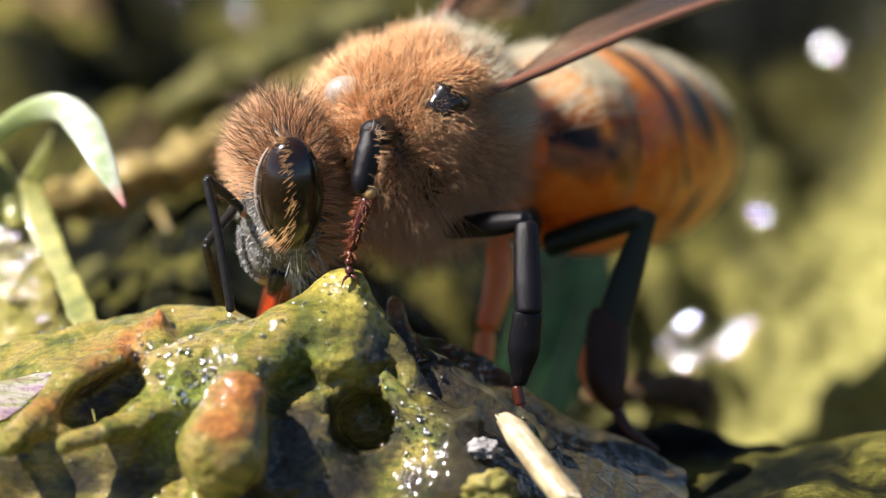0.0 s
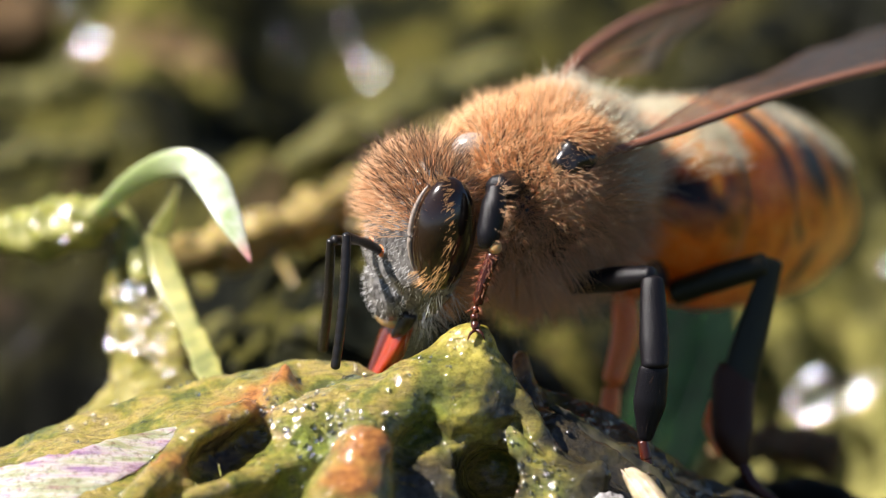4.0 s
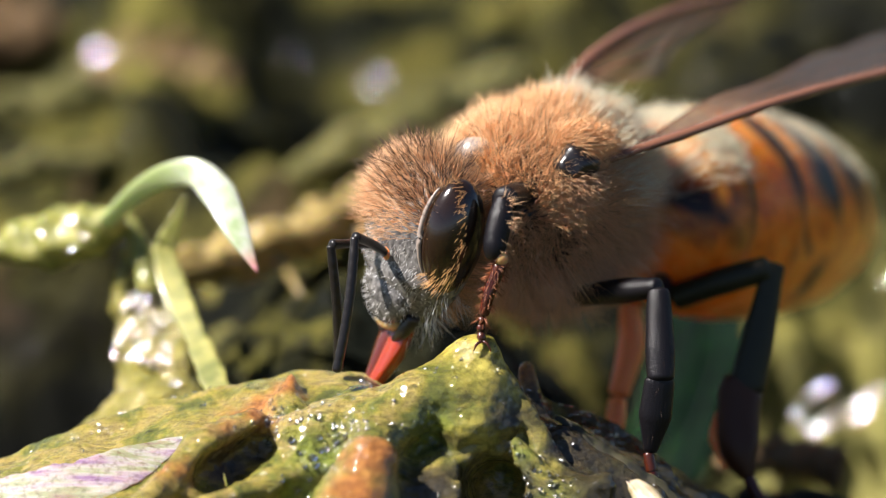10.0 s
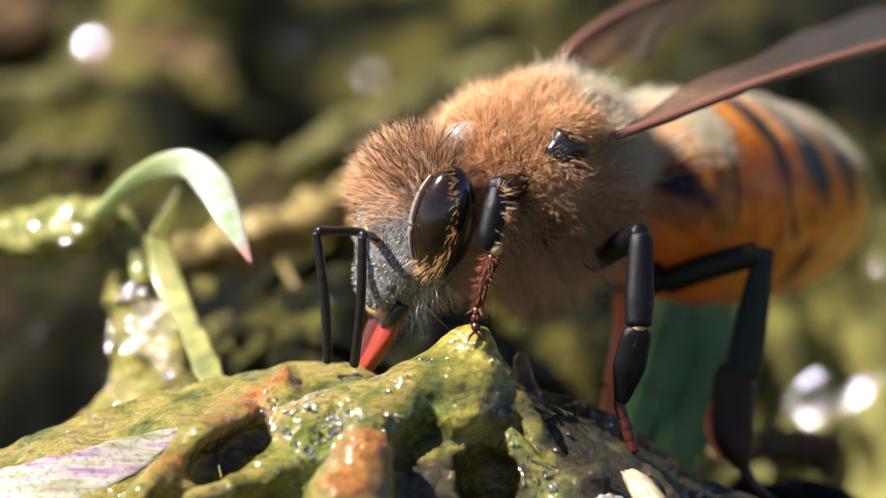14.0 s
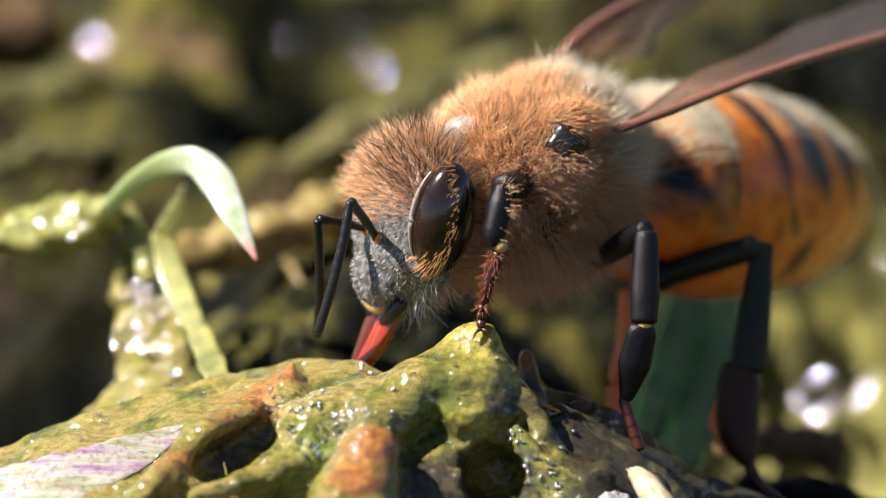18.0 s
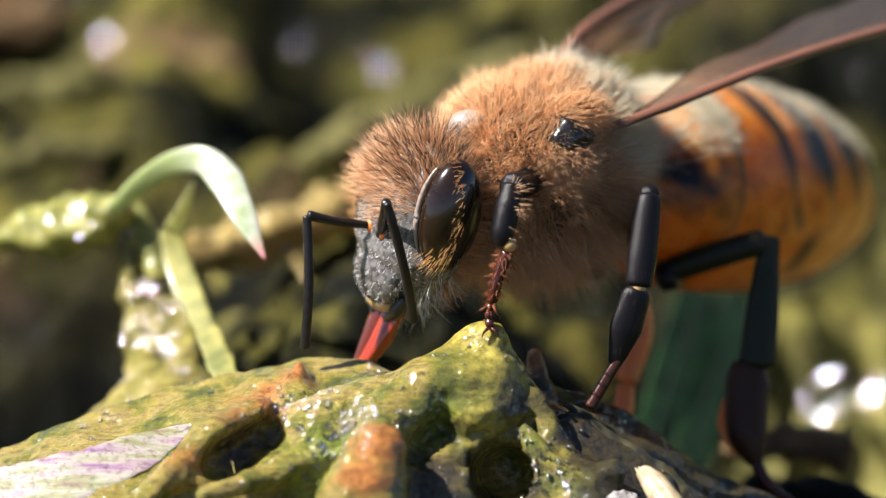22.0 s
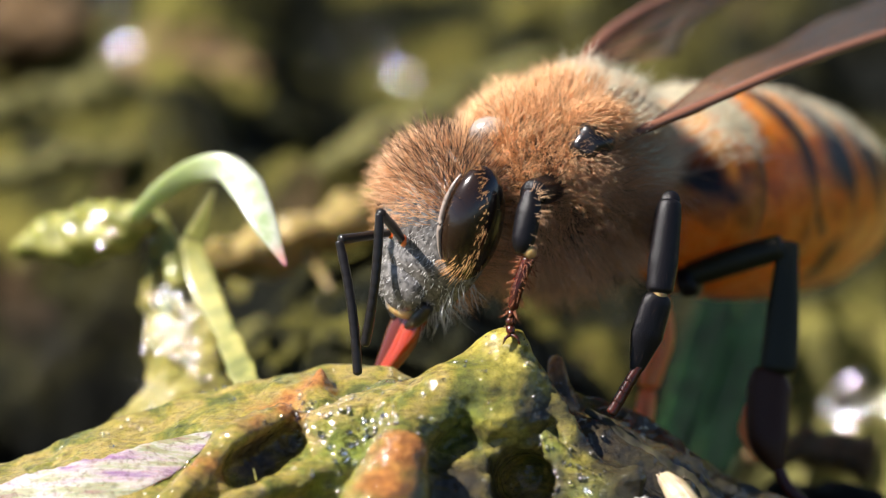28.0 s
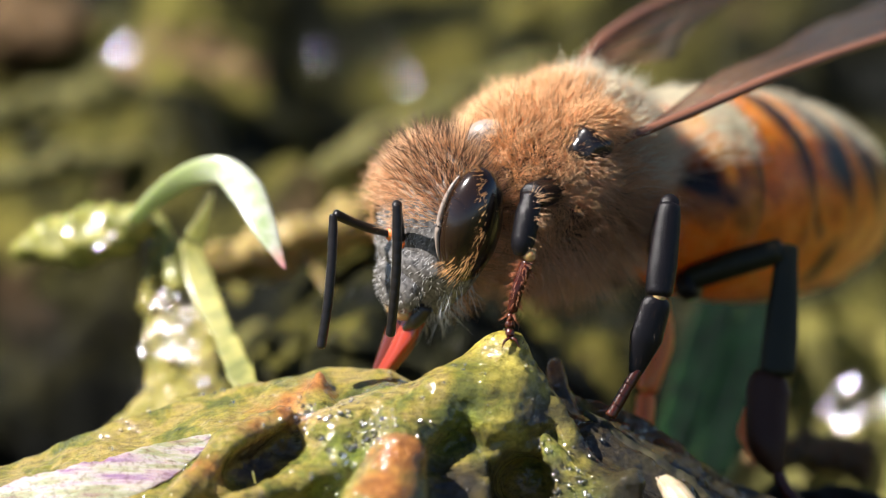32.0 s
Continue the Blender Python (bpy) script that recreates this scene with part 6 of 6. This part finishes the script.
    walk(antenna_parts["near"][1], [
        (0, aim((-0.637, 1.576, 0.806), (-1.737, 1.463, -1.492))),
        (0.5, aim((-0.575, 1.731, 0.694), (-0.467, 1.768, -1.854))),
        (1, aim((-0.560, 1.867, 0.528), (-0.573, 2.045, -2.016))),
        (1.5, aim((-0.802, 1.700, 0.590), (-0.637, 1.599, -1.952))),
        (2, aim((-0.603, 1.770, 0.636), (-0.921, 2.051, -1.879))),
        (2.5, aim((-0.722, 1.547, 0.785), (-0.709, 1.523, -1.765))),
        (3, aim((-0.451, 1.568, 0.874), (-0.901, 2.061, -1.587))),
        (3.5, aim((-0.585, 1.858, 0.528), (-1.391, 2.314, -1.848))),
        (5.5, aim((-1.079, 1.576, 0.429), (-0.854, 1.164, -2.078))),
        (6, aim((-1.137, 1.637, 0.215), (-0.988, 1.436, -2.323))),
        (6.5, aim((-0.874, 1.899, 0.105), (-0.745, 2.002, -2.439))),
        (7, aim((-0.724, 1.952, 0.211), (-0.930, 2.053, -2.329))),
        (7.5, aim((-0.916, 1.831, 0.237), (-1.084, 1.891, -2.307))),
        (8, aim((-1.128, 1.632, 0.246), (-1.133, 1.510, -2.301))),
        (8.5, aim((-1.170, 1.606, 0.193), (-1.113, 1.222, -2.327))),
        (9, aim((-0.956, 1.785, 0.278), (-1.268, 1.973, -2.246))),
        (9.5, aim((-0.563, 1.950, 0.377), (-0.657, 2.042, -2.170))),
        (10, aim((-0.748, 1.843, 0.434), (-1.480, 2.288, -1.968))),
        (10.5, aim((-0.607, 2.006, 0.186), (-0.619, 1.861, -2.360))),
        (11, aim((-0.558, 1.835, 0.576), (-0.946, 2.263, -1.908))),
        (11.5, aim((-0.972, 1.816, 0.157), (-0.881, 1.851, -2.391))),
        (12, aim((-1.122, 1.671, 0.172), (-1.003, 1.443, -2.365))),
        (12.5, aim((-1.185, 1.566, 0.235), (-1.442, 1.277, -2.286))),
        (13, aim((-1.267, 1.384, 0.308), (-2.309, 1.179, -2.010))),
        (13.5, aim((-1.076, 1.469, 0.548), (-1.418, 1.051, -1.944))),
        (14, aim((-1.077, 1.663, 0.296), (-1.277, 1.580, -2.244))),
        (14.5, aim((-0.565, 2.000, 0.248), (-0.528, 2.009, -2.302))),
        (16.5, aim((-0.861, 1.879, 0.207), (-0.999, 1.963, -2.337))),
        (17, aim((-0.781, 1.704, 0.602), (-1.288, 2.274, -1.831))),
        (17.5, aim((-0.643, 1.754, 0.635), (-0.946, 1.952, -1.889))),
        (18, aim((-0.572, 1.714, 0.712), (-1.138, 2.342, -1.694))),
        (18.5, aim((-1.125, 1.646, 0.224), (-1.138, 1.375, -2.312))),
        (19, aim((-1.225, 1.552, 0.140), (-1.154, 1.353, -2.401))),
        (19.5, aim((-1.033, 1.779, 0.107), (-1.045, 1.740, -2.443))),
        (20, aim((-0.810, 1.784, 0.471), (-1.479, 2.229, -1.949))),
        (20.5, aim((-0.682, 1.532, 0.817), (-0.099, 1.574, -1.665))),
        (21, aim((-0.683, 1.425, 0.884), (-0.057, 0.994, -1.550))),
        (21.5, aim((-0.803, 1.374, 0.849), (-0.424, 0.864, -1.621))),
        (22, aim((-0.988, 1.304, 0.750), (-1.100, 0.375, -1.621))),
        (22.5, aim((-0.903, 1.396, 0.769), (-0.794, 0.874, -1.725))),
        (23, aim((-0.622, 1.515, 0.856), (-1.005, 1.618, -1.663))),
        (23.5, aim((-0.721, 1.542, 0.790), (-0.856, 1.487, -1.756))),
        (24, aim((-0.628, 1.542, 0.835), (-0.906, 1.681, -1.696))),
        (24.5, aim((-1.106, 1.420, 0.551), (-1.379, 1.090, -1.963))),
        (25, aim((-1.216, 1.430, 0.365), (-1.633, 1.106, -2.130))),
        (25.5, aim((-0.963, 1.673, 0.462), (-1.028, 1.453, -2.078))),
        (27.5, aim((-1.068, 1.573, 0.449), (-0.869, 1.146, -2.057))),
        (28, aim((-0.697, 1.760, 0.595), (-1.008, 1.829, -1.935))),
        (28.5, aim((-0.675, 1.760, 0.609), (-0.656, 1.780, -1.941))),
        (29, aim((-0.891, 1.888, 0.106), (-0.918, 1.813, -2.443))),
        (29.5, aim((-1.098, 1.696, 0.177), (-1.361, 1.723, -2.359))),
        (30, aim((-1.255, 1.450, 0.249), (-2.156, 1.461, -2.137))),
        (30.5, aim((-1.360, 1.327, 0.080), (-1.613, 0.958, -2.430))),
        (31, aim((-1.119, 1.439, 0.517), (-1.301, 1.102, -2.004))),
        (31.5, aim((-0.910, 1.522, 0.675), (-1.205, 1.397, -1.855))),
        (32, aim((-0.777, 1.446, 0.823), (-1.075, 1.323, -1.706))),
    ])
    walk(antenna_parts["far"][0], [
        (0, aim((0.220, 0.860, -0.130), (-0.649, 1.675, -0.507))),
        (0.5, aim((0.220, 0.860, -0.130), (-0.353, 1.806, 0.453))),
        (1, aim((0.220, 0.860, -0.130), (-0.071, 1.973, 0.358))),
        (1.5, aim((0.220, 0.860, -0.130), (0.172, 1.869, 0.606))),
        (2, aim((0.220, 0.860, -0.130), (-0.320, 1.862, 0.386))),
        (2.5, aim((0.220, 0.860, -0.130), (0.002, 1.922, 0.493))),
        (3, aim((0.220, 0.860, -0.130), (-0.050, 1.979, 0.358))),
        (3.5, aim((0.220, 0.860, -0.130), (-0.310, 1.924, 0.257))),
        (5.5, aim((0.220, 0.860, -0.130), (-0.251, 1.992, 0.113))),
        (6, aim((0.220, 0.860, -0.130), (-0.095, 2.062, 0.009))),
        (6.5, aim((0.220, 0.860, -0.130), (-0.411, 1.931, 0.005))),
        (7, aim((0.220, 0.860, -0.130), (-0.207, 2.006, 0.128))),
        (7.5, aim((0.220, 0.860, -0.130), (-0.325, 1.973, 0.032))),
        (8, aim((0.220, 0.860, -0.130), (-0.126, 2.054, 0.003))),
        (8.5, aim((0.220, 0.860, -0.130), (0.126, 2.064, 0.193))),
        (9, aim((0.220, 0.860, -0.130), (-0.008, 2.018, 0.281))),
        (9.5, aim((0.220, 0.860, -0.130), (-0.096, 1.973, 0.344))),
        (10, aim((0.220, 0.860, -0.130), (-0.186, 2.022, 0.088))),
        (10.5, aim((0.220, 0.860, -0.130), (-0.251, 1.979, 0.168))),
        (11, aim((0.220, 0.860, -0.130), (-0.326, 1.904, 0.288))),
        (11.5, aim((0.220, 0.860, -0.130), (0.105, 2.103, -0.059))),
        (12, aim((0.220, 0.860, -0.130), (0.529, 2.043, 0.131))),
        (12.5, aim((0.220, 0.860, -0.130), (0.568, 2.043, 0.074))),
        (13, aim((0.220, 0.860, -0.130), (0.886, 1.880, 0.151))),
        (13.5, aim((0.220, 0.860, -0.130), (0.578, 2.027, 0.140))),
        (14, aim((0.220, 0.860, -0.130), (-0.059, 2.068, 0.030))),
        (14.5, aim((0.220, 0.860, -0.130), (-0.134, 2.033, 0.120))),
        (16.5, aim((0.220, 0.860, -0.130), (-0.100, 2.016, 0.220))),
        (17, aim((0.220, 0.860, -0.130), (0.022, 2.042, 0.223))),
        (17.5, aim((0.220, 0.860, -0.130), (-0.258, 1.998, 0.069))),
        (18, aim((0.220, 0.860, -0.130), (-0.041, 2.041, 0.186))),
        (18.5, aim((0.220, 0.860, -0.130), (0.206, 2.104, -0.010))),
        (19, aim((0.220, 0.860, -0.130), (-0.022, 2.078, 0.008))),
        (19.5, aim((0.220, 0.860, -0.130), (-0.186, 2.023, 0.081))),
        (20, aim((0.220, 0.860, -0.130), (-0.107, 2.026, 0.178))),
        (20.5, aim((0.220, 0.860, -0.130), (0.128, 2.027, 0.309))),
        (21, aim((0.220, 0.860, -0.130), (0.404, 1.986, 0.382))),
        (21.5, aim((0.220, 0.860, -0.130), (-0.062, 2.048, 0.139))),
        (22, aim((0.220, 0.860, -0.130), (0.462, 2.078, 0.016))),
        (22.5, aim((0.220, 0.860, -0.130), (0.452, 2.028, 0.251))),
        (23, aim((0.220, 0.860, -0.130), (0.093, 2.063, 0.184))),
        (23.5, aim((0.220, 0.860, -0.130), (-0.104, 2.037, 0.139))),
        (24, aim((0.220, 0.860, -0.130), (0.054, 2.054, 0.200))),
        (24.5, aim((0.220, 0.860, -0.130), (-0.021, 2.086, -0.173))),
        (25, aim((0.220, 0.860, -0.130), (0.287, 2.089, 0.087))),
        (25.5, aim((0.220, 0.860, -0.130), (-0.011, 2.070, 0.081))),
        (27.5, aim((0.220, 0.860, -0.130), (0.240, 2.101, 0.015))),
        (28, aim((0.220, 0.860, -0.130), (0.010, 2.091, -0.174))),
        (28.5, aim((0.220, 0.860, -0.130), (0.007, 2.085, 0.001))),
        (29, aim((0.220, 0.860, -0.130), (-0.064, 2.077, -0.107))),
        (29.5, aim((0.220, 0.860, -0.130), (0.260, 2.087, 0.106))),
        (30, aim((0.220, 0.860, -0.130), (0.369, 2.088, 0.048))),
        (30.5, aim((0.220, 0.860, -0.130), (0.500, 2.071, 0.007))),
        (31, aim((0.220, 0.860, -0.130), (0.737, 1.957, 0.172))),
        (31.5, aim((0.220, 0.860, -0.130), (0.507, 2.044, 0.152))),
        (32, aim((0.220, 0.860, -0.130), (0.372, 2.041, 0.251))),
    ])
    walk(antenna_parts["far"][1], [
        (0, aim((-0.649, 1.675, -0.507), (0.802, 1.230, -2.556))),
        (0.5, aim((-0.353, 1.806, 0.453), (0.341, 1.681, -1.998))),
        (1, aim((-0.071, 1.973, 0.358), (0.026, 2.012, -2.190))),
        (1.5, aim((0.172, 1.869, 0.606), (0.120, 1.923, -1.943))),
        (2, aim((-0.320, 1.862, 0.386), (0.277, 1.673, -2.086))),
        (2.5, aim((0.002, 1.922, 0.493), (0.303, 1.921, -2.039))),
        (3, aim((-0.050, 1.979, 0.358), (0.297, 1.740, -2.157))),
        (3.5, aim((-0.310, 1.924, 0.257), (0.252, 1.688, -2.219))),
        (5.5, aim((-0.251, 1.992, 0.113), (-0.414, 1.766, -2.422))),
        (6, aim((-0.095, 2.062, 0.009), (-0.635, 1.830, -2.473))),
        (6.5, aim((-0.411, 1.931, 0.005), (-0.175, 1.560, -2.506))),
        (7, aim((-0.207, 2.006, 0.128), (-0.262, 1.839, -2.416))),
        (7.5, aim((-0.325, 1.973, 0.032), (-0.363, 1.581, -2.487))),
        (8, aim((-0.126, 2.054, 0.003), (-0.500, 1.863, -2.513))),
        (8.5, aim((0.126, 2.064, 0.193), (0.004, 1.750, -2.335))),
        (9, aim((-0.008, 2.018, 0.281), (-0.120, 1.705, -2.247))),
        (9.5, aim((-0.096, 1.973, 0.344), (0.030, 1.704, -2.189))),
        (10, aim((-0.186, 2.022, 0.088), (-0.268, 1.582, -2.422))),
        (10.5, aim((-0.251, 1.979, 0.168), (-0.190, 1.742, -2.370))),
        (11, aim((-0.326, 1.904, 0.288), (-0.711, 1.989, -2.231))),
        (11.5, aim((0.105, 2.103, -0.059), (-0.848, 2.100, -2.425))),
        (12, aim((0.529, 2.043, 0.131), (0.360, 1.931, -2.411))),
        (12.5, aim((0.568, 2.043, 0.074), (0.193, 1.705, -2.425))),
        (13, aim((0.886, 1.880, 0.151), (-0.048, 1.881, -2.221))),
        (13.5, aim((0.578, 2.027, 0.140), (-0.030, 1.985, -2.336))),
        (14, aim((-0.059, 2.068, 0.030), (-0.517, 1.705, -2.453))),
        (14.5, aim((-0.134, 2.033, 0.120), (0.128, 1.618, -2.383))),
        (16.5, aim((-0.100, 2.016, 0.220), (-0.104, 1.534, -2.284))),
        (17, aim((0.022, 2.042, 0.223), (0.295, 1.580, -2.269))),
        (17.5, aim((-0.258, 1.998, 0.069), (-0.489, 1.783, -2.462))),
        (18, aim((-0.041, 2.041, 0.186), (0.269, 1.505, -2.288))),
        (18.5, aim((0.206, 2.104, -0.010), (-0.219, 1.917, -2.517))),
        (19, aim((-0.022, 2.078, 0.008), (-1.000, 1.967, -2.344))),
        (19.5, aim((-0.186, 2.023, 0.081), (-0.314, 1.698, -2.445))),
        (20, aim((-0.107, 2.026, 0.178), (-0.305, 1.642, -2.335))),
        (20.5, aim((0.128, 2.027, 0.309), (0.392, 1.847, -2.221))),
        (21, aim((0.404, 1.986, 0.382), (0.055, 2.011, -2.144))),
        (21.5, aim((-0.062, 2.048, 0.139), (-0.623, 1.730, -2.328))),
        (22, aim((0.462, 2.078, 0.016), (-0.041, 1.993, -2.483))),
        (22.5, aim((0.452, 2.028, 0.251), (0.237, 1.875, -2.286))),
        (23, aim((0.093, 2.063, 0.184), (-0.456, 1.836, -2.296))),
        (23.5, aim((-0.104, 2.037, 0.139), (-0.285, 1.553, -2.358))),
        (24, aim((0.054, 2.054, 0.200), (-0.291, 1.700, -2.301))),
        (24.5, aim((-0.021, 2.086, -0.173), (-0.678, 1.781, -2.618))),
        (25, aim((0.287, 2.089, 0.087), (-0.233, 1.829, -2.396))),
        (25.5, aim((-0.011, 2.070, 0.081), (-0.208, 1.670, -2.430))),
        (27.5, aim((0.240, 2.101, 0.015), (0.132, 1.877, -2.522))),
        (28, aim((0.010, 2.091, -0.174), (-1.013, 1.873, -2.499))),
        (28.5, aim((0.007, 2.085, 0.001), (-0.109, 1.684, -2.514))),
        (29, aim((-0.064, 2.077, -0.107), (-0.301, 1.732, -2.622))),
        (29.5, aim((0.260, 2.087, 0.106), (0.175, 1.825, -2.429))),
        (30, aim((0.369, 2.088, 0.048), (-0.332, 1.839, -2.391))),
        (30.5, aim((0.500, 2.071, 0.007), (0.284, 1.665, -2.501))),
        (31, aim((0.737, 1.957, 0.172), (-0.029, 2.181, -2.250))),
        (31.5, aim((0.507, 2.044, 0.152), (0.099, 1.991, -2.365))),
        (32, aim((0.372, 2.041, 0.251), (-0.236, 2.243, -2.218))),
    ])
    hinge = Vector(WING_ROOT) * MM
    beat = ((0, 0.0), (1, 2.0), (2, 3.0), (6, 4.2), (9, 4.0), (13, 2.6), (14.5, 2.2), (19, 1.6), (23, 1.1), (28, 0.0), (32, 0.3))
    walk(left_wing, [(t, Matrix.Translation(hinge) @ Matrix.Rotation(radians(a), 4, Vector((0, 0.927, -0.375))) @ Matrix.Translation(-hinge)) for t, a in beat])
    hips = ((2.92, 1.67, -1.48), (3.43, 1.93, -1.11), (3.97, 2.57, -1.37))
    stands = (((4.50, 0.35, -0.75), (4.54, -0.53, -2.12), (4.35, -0.84, -3.69), (4.50, -1.14, -4.41)),
              ((4.28, 0.47, 0.10), (4.23, -0.37, -1.46), (3.90, -0.55, -2.96), (4.16, -0.95, -3.70)),
              ((4.19, 0.72, 0.71), (3.97, -0.13, -0.85), (3.54, -0.57, -2.20), (3.13, -0.83, -2.85)))
    steps = ((0, 0), (13.5, 0), (14.0, 1), (20.8, 1), (21.4, 2), (32, 2))
    for ob, a, b in ((mid_tibia, 0, 1), (mid_basi, 1, 2), (mid_joint, 1, 2), (mid_tarsus, 2, 3)):
        walk(ob, [(t, aim(stands[s][a], stands[s][b])) for t, s in steps])
    for ob, a, b in ((bpy.data.objects["tibia_fringe"], 0, 1), (bpy.data.objects["basitarsus_fringe"], 1, 2)):
        walk(ob, [(t, aim(stands[s][a], stands[s][b])) for t, s in steps])
    walk(mid_femur, [(t, aim(stands[s][0], hips[s])) for t, s in steps])
    knee = Vector((6.46, 2.89, -1.13))
    ankle = (6.28, 2.03, -3.26)
    walk(hind_tibia, [(t, aim(knee + Vector(o), ankle)) for t, o in ((0, (0.36, -0.2, -0.5)), (2, (0.40, -0.2, -0.5)), (6, (0.3, -0.1, -0.25)), (13, (0.25, -0.09, -0.22)), (14.5, (0.16, -0.05, -0.12)), (19, (0.07, -0.03, -0.08)), (23, (0.03, 0, 0)), (32, (0, 0, 0)))])
    walk(hind_femur, [(t, mm(*o)) for t, o in ((0, (0.36, -0.2, -0.5)), (2, (0.40, -0.2, -0.5)), (6, (0.3, -0.1, -0.25)), (13, (0.25, -0.09, -0.22)), (14.5, (0.16, -0.05, -0.12)), (19, (0.07, -0.03, -0.08)), (23, (0.03, 0, 0)), (32, (0, 0, 0)))])


motions()
